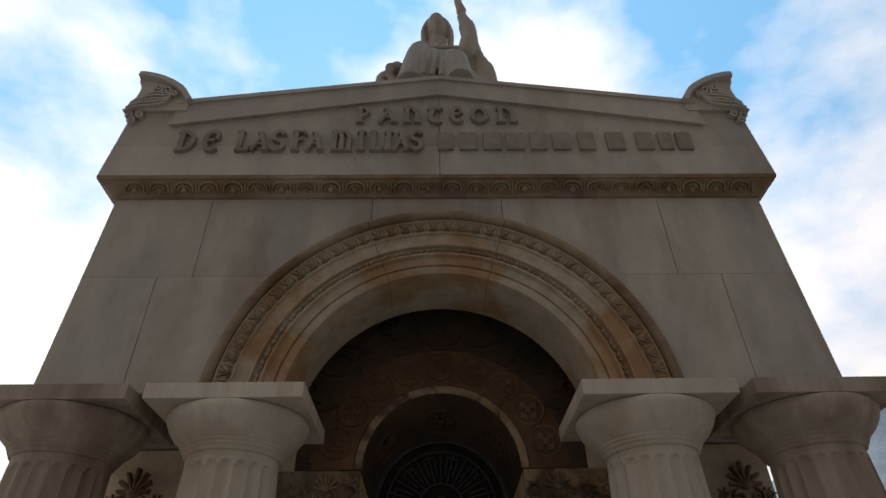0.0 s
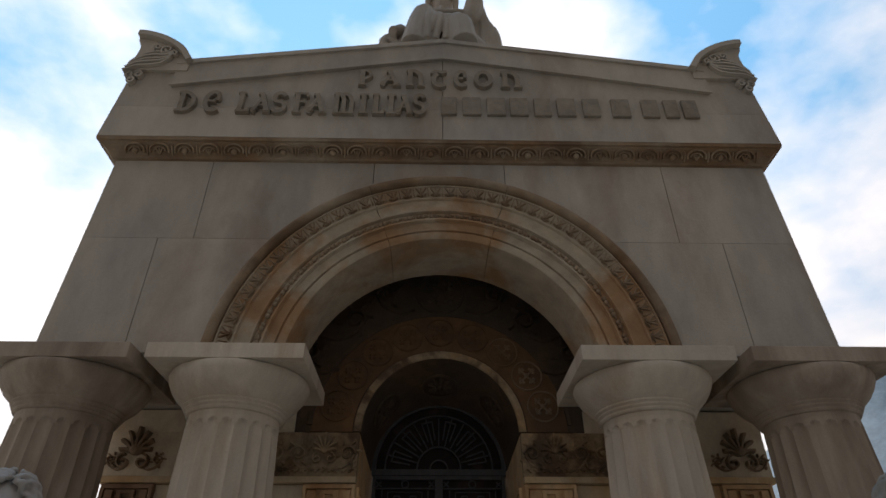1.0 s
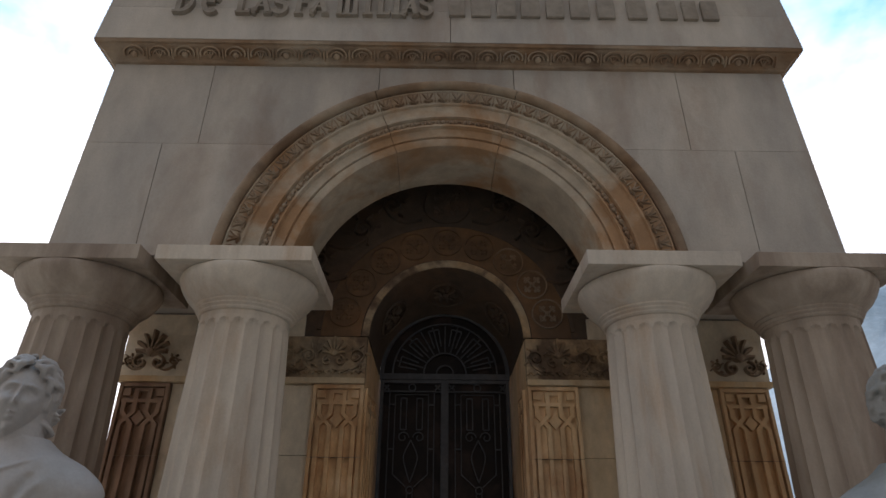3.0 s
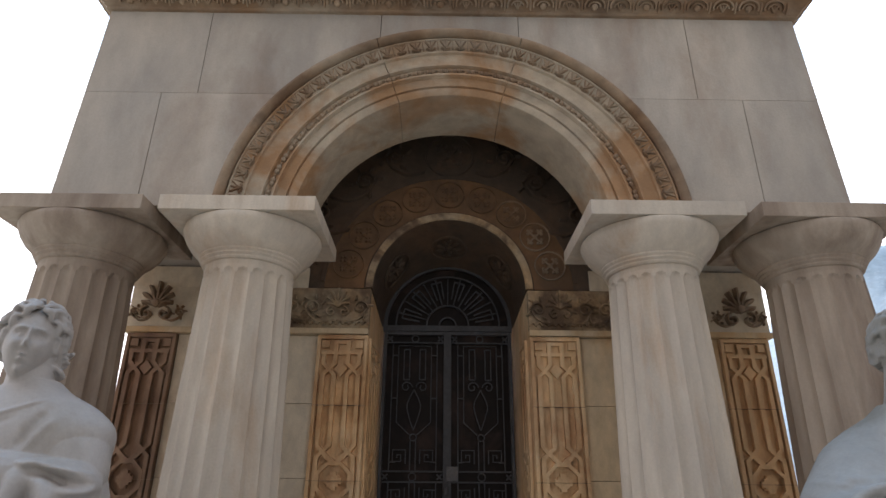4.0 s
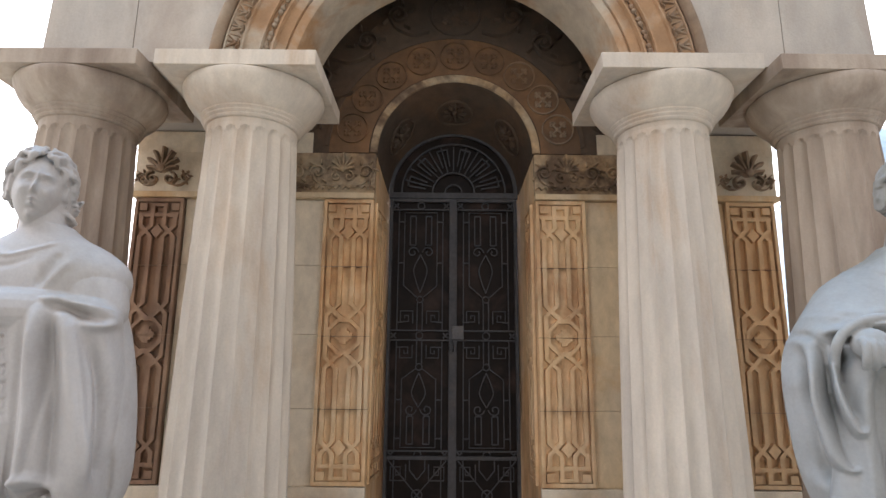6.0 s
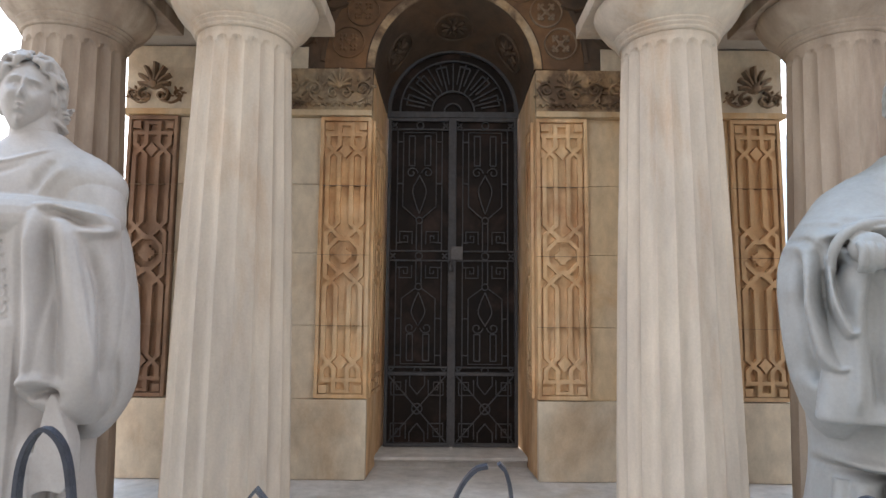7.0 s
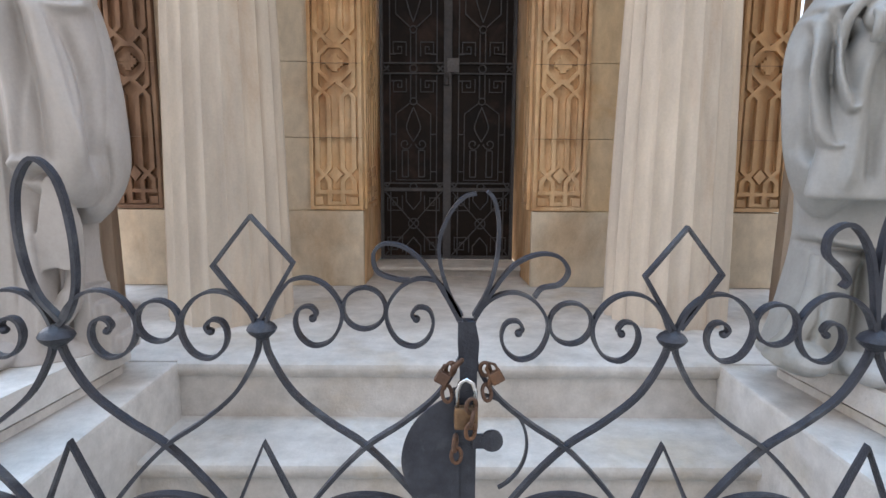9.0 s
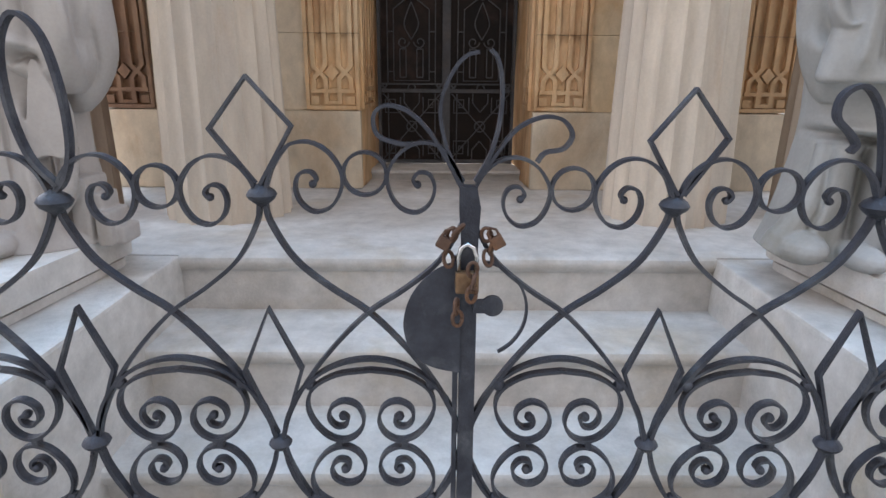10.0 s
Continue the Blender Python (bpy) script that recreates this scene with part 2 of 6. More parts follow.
def smooth_line(pts, per=8, closed=False):
    """A Catmull-Rom line through the points."""
    p = [Vector(q) for q in pts]
    out, k = [], len(p)
    for i in range(k if closed else k - 1):
        if closed:
            a, b, c, d = p[i - 1], p[i], p[(i + 1) % k], p[(i + 2) % k]
        else:
            b, c = p[i], p[i + 1]
            a = p[i - 1] if i else b * 2 - c
            d = p[i + 2] if i + 2 < k else c * 2 - b
        for j in range(per):
            t = j / per
            out.append(0.5 * ((2 * b) + (c - a) * t + (2 * a - 5 * b + 4 * c - d) * t * t + (3 * b - a - 3 * c + d) * t ** 3))
    if not closed:
        out.append(p[-1])
    return out


def strip(bm, line, wide, y0, y1, closed=False, chamfer=0.0):
    """A band of that width along a line in x and z, from y0 (front) to y1."""
    p = [Vector((q[0], q[1])) for q in line]
    k = len(p)
    rings = []
    for i in range(k):
        a = p[i - 1] if (i or closed) else p[i]
        b = p[(i + 1) % k] if (i < k - 1 or closed) else p[i]
        d = b - a
        if d.length < 1e-9:
            d = Vector((1, 0))
        d.normalize()
        nrm = Vector((-d.y, d.x)) * wide / 2
        inner = nrm * (1 - chamfer)
        q0, q1 = p[i] - inner, p[i] + inner
        r0, r1 = p[i] - nrm, p[i] + nrm
        rings.append([bm.verts.new((q0.x, y0, q0.y)), bm.verts.new((q1.x, y0, q1.y)), bm.verts.new((r1.x, y1, r1.y)), bm.verts.new((r0.x, y1, r0.y))])
    for i in range(k if closed else k - 1):
        a, b = rings[i], rings[(i + 1) % k]
        for j in range(4):
            bm.faces.new((a[j], a[(j + 1) % 4], b[(j + 1) % 4], b[j]))
    if not closed:
        bm.faces.new(rings[0])
        bm.faces.new(rings[-1][::-1])


def spiral(cx, cz, r0, r1, a0, turns, steps=26):
    """A line that winds from radius r0 at angle a0 (degrees) to r1."""
    out = []
    for i in range(steps + 1):
        t = i / steps
        a = radians(a0) + 2 * math.pi * turns * t
        r = r0 + (r1 - r0) * t ** 0.8
        out.append((cx + r * math.cos(a), cz + r * math.sin(a)))
    return out


def tube(bm, line, radii, sides=8, squash=None):
    """A round bar through points of space, closed at both ends."""
    p = [Vector(q) for q in line]
    k = len(p)
    rad = radii if isinstance(radii, (list, tuple)) else [radii] * k
    rings, up = [], Vector((0.13, 0.31, 1)).normalized()
    for i in range(k):
        d = (p[min(i + 1, k - 1)] - p[max(i - 1, 0)]).normalized()
        u = up - d * up.dot(d)
        if u.length < 1e-3:
            u = Vector((1, 0, 0)) - d * d.x
        u.normalize()
        up = u
        w = d.cross(u)
        rings.append([bm.verts.new(p[i] + (u * math.cos(2 * math.pi * j / sides) + w * math.sin(2 * math.pi * j / sides)) * rad[i]) for j in range(sides)])
    for i in range(k - 1):
        for j in range(sides):
            bm.faces.new((rings[i][j], rings[i][(j + 1) % sides], rings[i + 1][(j + 1) % sides], rings[i + 1][j]))
    bm.faces.new(rings[0][::-1])
    bm.faces.new(rings[-1])


def ball(bm, c, r, seg=14, rings=9):
    rr = r if isinstance(r, (tuple, list)) else (r, r, r)
    res = bmesh.ops.create_uvsphere(bm, u_segments=seg, v_segments=rings, radius=1)
    for v in res["verts"]:
        v.co = Vector((c[0] + v.co.x * rr[0], c[1] + v.co.y * rr[1], c[2] + v.co.z * rr[2]))


def lathe(bm, profile, cx, cy, seg=32):
    """A turned body: profile of (radius, z) from bottom to top."""
    rings = [[bm.verts.new((cx + r * math.cos(2 * math.pi * j / seg), cy + r * math.sin(2 * math.pi * j / seg), z)) for j in range(seg)] for r, z in profile]
    for a, b in zip(rings, rings[1:]):
        for j in range(seg):
            bm.faces.new((a[j], a[(j + 1) % seg], b[(j + 1) % seg], b[j]))
    bm.faces.new(rings[0][::-1])
    bm.faces.new(rings[-1])


def arch_sweep(bm, profile, cx, cz, a0, a1, steps):
    """A closed profile of (radius, y) swept round the arch's centre from a0 to a1 degrees."""
    rings = []
    for i in range(steps + 1):
        a = radians(a0 + (a1 - a0) * i / steps)
        rings.append([bm.verts.new((cx + r * math.cos(a), y, cz + r * math.sin(a))) for r, y in profile])
    k = len(profile)
    for a, b in zip(rings, rings[1:]):
        for j in range(k):
            bm.faces.new((a[j], a[(j + 1) % k], b[(j + 1) % k], b[j]))
    bm.faces.new(rings[0])
    bm.faces.new(rings[-1][::-1])


# ---------------------------------------------------------------- measures of the tomb
AX = 0.01                       # the tomb's axis
FLOOR = 0.72                    # the platform
RISER = 0.225
FACE, FACE_BACK = 2.892, 3.38   # the arched front wall
WALL = 3.745                    # the chamber's front
DOOR_Y = 4.29
ABACUS_TOP, ABACUS_BOTTOM = 3.318, 3.237
ARCH_Z = 3.237
COL_Y = 3.11
TOP = 4.615                     # under the cornice


def side(z):
    """Half the width of the battered block at that height."""
    return 2.05 + 0.038 * (4.615 - z)


# ---------------------------------------------------------------- ground and distance
bm = bmesh.new()
N = 40
gv = {}
for i in range(N + 1):
    for j in range(N + 1):
        u, v = (i / N * 2 - 1), (j / N * 2 - 1)
        gv[i, j] = bm.verts.new((math.copysign(abs(u) ** 3, u) * 1500, math.copysign(abs(v) ** 3, v) * 1500, 0.0))
for i in range(N):
    for j in range(N):
        bm.faces.new((gv[i, j], gv[i + 1, j], gv[i + 1, j + 1], gv[i, j + 1]))
tagged(part("ground", bm, GROUND), "pale gravel ground of a cemetery", "ground", kind="structure")

bm = bmesh.new()
hv = {}
HX, HY = 44, 18
for i in range(HX + 1):
    for j in range(HY + 1):
        a = radians(14 + 60 * i / HX)
        d = 520 + 620 * j / HY
        t = j / HY
        ridge = math.sin(math.pi * min(t * 0.9 + 0.05, 1)) ** 1.3
        h = ridge * (285 + 40 * noise.noise((i * 0.13, 3.1, 0))) * (0.35 + 0.65 * min(1, max(0, (i - 4) / 12)))
        h += 22 * ridge * noise.fractal((i * 0.35, j * 0.5, 1.7), 0.6, 2.0, 5)
        hv[i, j] = bm.verts.new((d * math.sin(a), d * math.cos(a), max(h, 0) - 1))
for i in range(HX):
    for j in range(HY):
        bm.faces.new((hv[i, j], hv[i + 1, j], hv[i + 1, j + 1], hv[i, j + 1]))
tagged(part("hill", bm, HILL, smooth=True), "hillside beyond the cemetery, haze put into its blue-green colour", "hill", kind="structure")

# ---------------------------------------------------------------- platform and steps
stairs = holder("steps", "worn pale limestone steps up to a tomb", "steps", kind="structure")
EDGE = 2.36
GOING = 0.345
for k in range(4):
    z1 = FLOOR - RISER * k
    y0 = EDGE - GOING * k
    y1 = 8.0 if k == 0 else EDGE - GOING * (k - 1) + 0.03
    zb = z1 - RISER
    n = 0.028
    prof = [(y0 + n, zb - 0.0), (y0 + n, z1 - 0.065), (y0 + 0.012, z1 - 0.055), (y0 + 0.002, z1 - 0.038), (y0, z1 - 0.022), (y0 + 0.006, z1 - 0.008), (y0 + 0.02, z1 - 0.001), (y0 + 0.04, z1),
            (y1, z1), (y1, zb)]
    if k == 0:
        prof = [(y, z) if z > zb else (y, 0.0) for y, z in prof]
        xs = [-1.03, 1.04]
    else:
        xs = [-1.03, 1.04]
    bm = bmesh.new()
    slab_along_x(bm, prof, *xs)
    part("platform_step" if k == 0 else "step", bm, STEPS, stairs, sharp=40)
bm = bmesh.new()
box(bm, -2.75, -1.03, EDGE + 0.02, 8.0, 0.0, FLOOR, 0.004)
part("platform", bm, STEPS, stairs)
bm = bmesh.new()
box(bm, 1.04, 2.75, EDGE + 0.02, 8.0, 0.0, FLOOR, 0.004)
part("platform", bm, STEPS, stairs)
bm = bmesh.new()
for xs in ((-2.1, -1.025), (1.035, 2.1)):
    bm = bmesh.new()
    box(bm, xs[0], xs[1], 1.32, EDGE + 0.018, 0.0, FLOOR - 0.002, 0.012)
    part("cheek_wall", bm, STEPS, stairs, "pale stone wall beside the steps")

# ---------------------------------------------------------------- the arched front
tomb_front = holder("arched_front", "limestone tomb front with a moulded round arch", "facade", kind="structure")
G = 0.002
RA = 1.215


def block_upper(x0, x1, z0, z1, outer=0):
    """A block over the arch, cut by it from below; outer: the side that follows the batter."""
    bm = bmesh.new()
    k = 24 if abs(x0) < RA or abs(x1) < RA else 4
    lows, highs = [], []
    for i in range(k + 1):
        x = x0 + (x1 - x0) * i / k
        xr = x - AX
        zl = max(z0, ARCH_Z + math.sqrt(RA * RA - xr * xr)) if abs(xr) < RA else z0
        xl = xh = x
        if outer and (i == (0 if outer < 0 else k)):
            xl, xh = outer * side(zl) + AX, outer * side(z1) + AX
        lows.append((xl, zl))
        highs.append((xh, z1))
    prism_strip(bm, lows, highs)
    return bm


def prism_strip(bm, lows, highs):
    fr = [[bm.verts.new((x, y, z)) for x, z in row] for y in (FACE, FACE_BACK) for row in (lows, highs)]
    a, b, c, d = fr
    k = len(a)
    for i in range(k - 1):
        bm.faces.new((a[i], a[i + 1], b[i + 1], b[i]))
        bm.faces.new((c[i], d[i], d[i + 1], c[i + 1]))
        bm.faces.new((a[i], c[i], c[i + 1], a[i + 1]))
        bm.faces.new((b[i], b[i + 1], d[i + 1], d[i]))
    bm.faces.new((a[0], b[0], d[0], c[0]))
    bm.faces.new((a[-1], c[-1], d[-1], b[-1]))


def block_lower(s, joint):
    """The block beside the arch, between the arch and the joint."""
    bm = bmesh.new()
    rows = []
    for i in range(15):
        z = ABACUS_TOP + (4.03 - G - ABACUS_TOP) * i / 14
        rows.append((AX + s * joint, AX + s * math.sqrt(RA * RA - (z - ARCH_Z) ** 2), z))
    prism_strip(bm, [(r[0], r[2]) for r in rows], [(r[1], r[2]) for r in rows])
    return bm


COURSE = 4.03
for x0, x1, outer in ((-2.06, -1.43, -1), (-1.43, -0.42, 0), (-0.42, 0.40, 0), (0.40, 1.40, 0), (1.40, 2.07, 1)):
    part("stone_block", block_upper(x0 + G, x1 - G, COURSE, TOP, outer), STONE, tomb_front)
for s in (-1, 1):
    part("stone_block", block_lower(s, 1.64), STONE, tomb_front)
    bm = bmesh.new()
    a, b = AX + s * (1.64 + 2 * G), AX + s * side(COURSE)
    c = AX + s * side(ABACUS_TOP)
    prism(bm, [(a, ABACUS_TOP), (c, ABACUS_TOP), (b, COURSE - G), (a, COURSE - G)], FACE, FACE_BACK)
    part("stone_block", bm, STONE, tomb_front)

# moulded ring of the arch, in three stones
ROLL = [(1.252, 2.93), (1.252, 2.864), (1.247, 2.850), (1.238, 2.840), (1.226, 2.836), (1.214, 2.840), (1.205, 2.850), (1.200, 2.866), (1.200, 2.93)]
RING = [(1.199, 2.93), (1.199, 2.886), (1.192, 2.888), (1.190, 2.872), (1.184, 2.872), (1.180, 2.882), (1.150, 2.890), (1.122, 2.906), (1.118, 2.896), (1.108, 2.896), (1.104, 2.914), (1.060, 2.920), (1.030, 2.914),
        (1.026, 2.900), (1.018, 2.900), (1.014, 2.926), (0.974, 2.930), (0.971, 2.912), (0.962, 2.914), (0.957, 2.944), (0.910, 2.950), (0.907, 2.966), (0.901, 2.968), (0.898, 2.956), (0.866, 2.962), (0.857, 2.968),
        (0.853, 2.985), (0.853, FACE_BACK), (1.20, FACE_BACK)]
for a0, a1 in ((2.0, 71.0), (71.2, 111.0), (111.2, 178.0)):
    bm = bmesh.new()
    arch_sweep(bm, RING, AX, ARCH_Z, a0, a1, 36)
    ring_stone = part("arch_stone", bm, RINGSTONE, tomb_front, sharp=25)
    bm = bmesh.new()
    arch_sweep(bm, ROLL, AX, ARCH_Z, a0, a1, 36)
    part("outer_roll", bm, BAND, ring_stone, "round outer moulding stained brown", sharp=40)
# bead course and leaf course on the ring
bead = bmesh.new()
for i in range(112):
    a = radians(6 + 168 * i / 111)
    c = (AX + 0.994 * math.cos(a), 2.926, ARCH_Z + 0.994 * math.sin(a))
    if i % 3 == 2:
        ball(bead, c, (0.006, 0.014, 0.006), 8, 5)
        ball(bead, (AX + 0.994 * math.cos(a + 0.010), 2.926, ARCH_Z + 0.994 * math.sin(a + 0.010)), (0.006, 0.014, 0.006), 8, 5)
    else:
        ball(bead, c, (0.0155, 0.019, 0.0155), 8, 6)
part("bead_moulding", bead, LEAF, tomb_front, "carved bead course stained brown", smooth=True)
leaf = bmesh.new()
for i in range(40):
    a = radians(5 + 170 * i / 39)
    ca, sa = math.cos(a), math.sin(a)

    def at(r, w):
        return (AX + r * ca - w * sa, ARCH_Z + r * sa + w * ca)
    for w in (-0.024, 0.0, 0.024):
        strip(leaf, smooth_line([at(1.124, 0), at(1.148, w * 0.4), at(1.168, w), at(1.178, w * 1.25)], 2), 0.011, 2.872, 2.908, chamfer=0.5)
    strip(leaf, smooth_line([at(1.126, -0.006), at(1.134, -0.020), at(1.130, -0.026)], 2), 0.009, 2.880, 2.908, chamfer=0.4)
    strip(leaf, smooth_line([at(1.126, 0.006), at(1.134, 0.020), at(1.130, 0.026)], 2), 0.009, 2.880, 2.908, chamfer=0.4)
    strip(leaf, [at(1.178, -0.042), at(1.155, -0.043), at(1.128, -0.042)], 0.008, 2.882, 2.908, chamfer=0.4)
part("leaf_moulding", leaf, LEAF, tomb_front, "carved leaf course")

# solid sides behind the front, over the porch
for s in (-1, 1):
    bm = bmesh.new()
    c, d = side(ABACUS_TOP), side(TOP)
    prism(bm, [(AX + s * 1.08, ABACUS_TOP), (AX + s * c, ABACUS_TOP), (AX + s * d, TOP), (AX + s * 1.08, TOP)], FACE_BACK + 0.003, 7.6)
    part("side_block", bm, STONE, tomb_front)
# flat ceiling out of view, added to close the porch
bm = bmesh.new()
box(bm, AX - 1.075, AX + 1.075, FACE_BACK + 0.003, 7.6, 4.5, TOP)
tagged(part("ceiling", bm, VAULT), "unseen stone ceiling of the porch, shade put into its colour", "ceiling", kind="structure")

# ---------------------------------------------------------------- cornice and gable
cornice = holder("cornice", "carved limestone cornice with egg pattern", "cornice", kind="structure")
PROF = [(0.0, TOP), (-0.02, TOP + 0.003), (-0.024, TOP + 0.018), (-0.03, TOP + 0.022), (-0.05, TOP + 0.05), (-0.085, TOP + 0.078), (-0.09, TOP + 0.086), (-0.105, TOP + 0.088),
        (-0.11, TOP + 0.108)]


def ring_course(profile, inner):
    """A moulding that runs round three sides of the block."""
    bm = bmesh.new()
    rows = []
    for p, z in profile:
        d = -p
        w = side(TOP) + d
        rows.append([bm.verts.new((AX - w, 7.6, z)), bm.verts.new((AX - w, FACE - d, z)), bm.verts.new((AX + w, FACE - d, z)), bm.verts.new((AX + w, 7.6, z))])
    for a, b in zip(rows, rows[1:]):
        for j in range(3):
            bm.faces.new((a[j], a[j + 1], b[j + 1], b[j]))
    bm.faces.new((rows[-1][0], rows[-1][1], rows[-1][2], rows[-1][3]))
    bm.faces.new((rows[0][3], rows[0][2], rows[0][1], rows[0][0]))
    bm.faces.new([r[0] for r in rows] )
    bm.faces.new([r[3] for r in rows][::-1])
    return bm


part("moulding", ring_course(PROF, 0), BAND, cornice)
egg = bmesh.new()
n_eggs = 26
for i in range(n_eggs):
    x = AX - 2.0 + 4.0 * (i + 0.5) / n_eggs
    z = TOP + 0.042
    y = FACE - 0.058
    strip(egg, [(x + 0.060 * math.cos(radians(a)), z + 0.044 * math.sin(radians(a))) for a in range(-20, 201, 20)], 0.012, y - 0.016, y + 0.02, chamfer=0.3)
    strip(egg, [(x + 0.036 * math.cos(radians(a)), z - 0.006 + 0.028 * math.sin(radians(a))) for a in range(0, 181, 20)], 0.010, y - 0.012, y + 0.02, chamfer=0.3)
    if i % 2:
        for w in (-1, 0, 1):
            strip(egg, [(x, z - 0.024), (x + w * 0.012, z - 0.004), (x + w * 0.020, z + 0.012)], 0.010, y - 0.014, y + 0.02, chamfer=0.3)
    else:
        ball(egg, (x, y - 0.004, z - 0.006), (0.020, 0.014, 0.020), 8, 6)
    ball(egg, (x + 0.077, y - 0.002, z), (0.008, 0.012, 0.036), 6, 6)
bmesh.ops.rotate(egg, cent=(0, FACE - 0.058, TOP + 0.05), matrix=Matrix.Rotation(radians(45), 3, "X"), verts=egg.verts)
part("egg_moulding", egg, LEAF, cornice, "carved egg course, stained dark")

Z0 = TOP + 0.108
GF = FACE - 0.113               # the gable's face


def edge_x(z):
    return 2.155 - (z - Z0) * 0.10


gable = holder("gable", "low limestone gable with raised lettering", "gable", kind="structure")
JOINT = 4.985
for x0, x1 in ((-9, -0.002), (0.002, 9)):
    bm = bmesh.new()
    xa0, xa1 = max(x0, -edge_x(Z0)), min(x1, edge_x(Z0))
    xb0, xb1 = max(x0, -edge_x(JOINT)), min(x1, edge_x(JOINT))
    prism(bm, [(AX + xa0, Z0 + 0.001), (AX + xa1, Z0 + 0.001), (AX + xb1, JOINT - G), (AX + xb0, JOINT - G)], GF, 7.55)
    part("stone_block", bm, STONE, gable)


def rake(x, foot=5.405, apex=5.665):
    return apex - (apex - foot) * abs(x) / 1.75


for s in (-1, 1):
    # tympanum field, set back behind the raking band
    bm = bmesh.new()
    prism(bm, [(AX + s * 0.002, JOINT), (AX + s * edge_x(JOINT), JOINT), (AX + s * edge_x(5.30), 5.30), (AX + s * 1.78, rake(1.75) - 0.01), (AX + s * 0.002, rake(0) - 0.01)], GF + 0.001, 7.55)
    part("stone_block", bm, STONE, gable)
    bm = bmesh.new()
    b0, b1 = 0.205, 0.235
    prism(bm, [(AX, rake(0) - b0 + 0.012), (AX + s * 1.80, rake(1.80) - b1), (AX + s * 1.80, rake(1.80) - 0.035), (AX, rake(0) - 0.035)], GF - 0.020, GF + 0.001)
    part("raking_band", bm, STONE, gable)
    bm = bmesh.new()
    prism(bm, [(AX, rake(0) - b0 + 0.005), (AX + s * 1.81, rake(1.80) - b1 - 0.006), (AX + s * 1.81, rake(1.80) - b1 + 0.022), (AX, rake(0) - b0 + 0.034)], GF - 0.030, GF - 0.0205)
    part("fillet", bm, STONE, gable)
    bm = bmesh.new()
    prism(bm, [(AX, rake(0) - 0.036), (AX + s * 1.80, rake(1.80) - 0.036), (AX + s * 1.80, rake(1.80)), (AX, rake(0))], GF - 0.036, 7.55)
    part("coping", bm, STONE, gable)

    # corner ornament
    bm = bmesh.new()
    curve = smooth_line([(1.72, 5.40), (1.80, 5.52), (1.93, 5.615), (2.06, 5.665), (2.125, 5.672)], 5)
    back = smooth_line([(2.125, 5.672), (2.118, 5.60), (2.09, 5.53), (2.10, 5.43), (2.13, 5.38), (2.115, 5.30)], 4)
    outl = [(AX + s * p[0], p[1]) for p in list(curve) + list(back)[1:]] + [(AX + s * 1.72, 5.30)]
    prism(bm, outl, GF - 0.03, GF + 0.5)
    acro = part("corner_ornament", bm, STONE, gable, "curled carved corner ornament")
    bm = bmesh.new()
    strip(bm, [(AX + s * (p[0] - 0.01), p[1] - 0.03) for p in curve], 0.05, GF - 0.075, GF - 0.028, chamfer=0.2)
    for k in range(5):
        line = smooth_line([(2.135 - 0.012 * k, 5.27 + 0.026 * k), (2.06 - 0.01 * k, 5.315 + 0.03 * k), (1.98 - 0.008 * k, 5.325 + 0.034 * k), (1.90, 5.345 + 0.026 * k), (1.85 - 0.004 * k, 5.40 + 0.012 * k)], 5)
        strip(bm, [(AX + s * p[0], p[1]) for p in line], 0.020, GF - 0.058 - 0.003 * (k % 2), GF - 0.028, chamfer=0.4)
    for q, r in (((1.885, 5.475), 0.045), ((1.955, 5.50), 0.032), ((1.83, 5.44), 0.03)):
        strip(bm, [(AX + s * u, v) for u, v in spiral(q[0], q[1], r, 0.008, -60, 1.3, 18)], 0.016, GF - 0.062, GF - 0.028, chamfer=0.3)
    for q in ((2.10, 5.25), (2.035, 5.255), (2.075, 5.20)):
        strip(bm, [(AX + s * a, b) for a, b in spiral(q[0], q[1], 0.035, 0.008, 30, 1.3, 16)], 0.016, GF - 0.035, GF + 0.004)
    part("carving", bm, STONE, acro)

# ---------------------------------------------------------------- lettering
def bow(cx, cz, rx, rz, a0, a1, n=12):
    return [(cx + rx * math.cos(radians(a0 + (a1 - a0) * i / n)), cz + rz * math.sin(radians(a0 + (a1 - a0) * i / n))) for i in range(n + 1)]


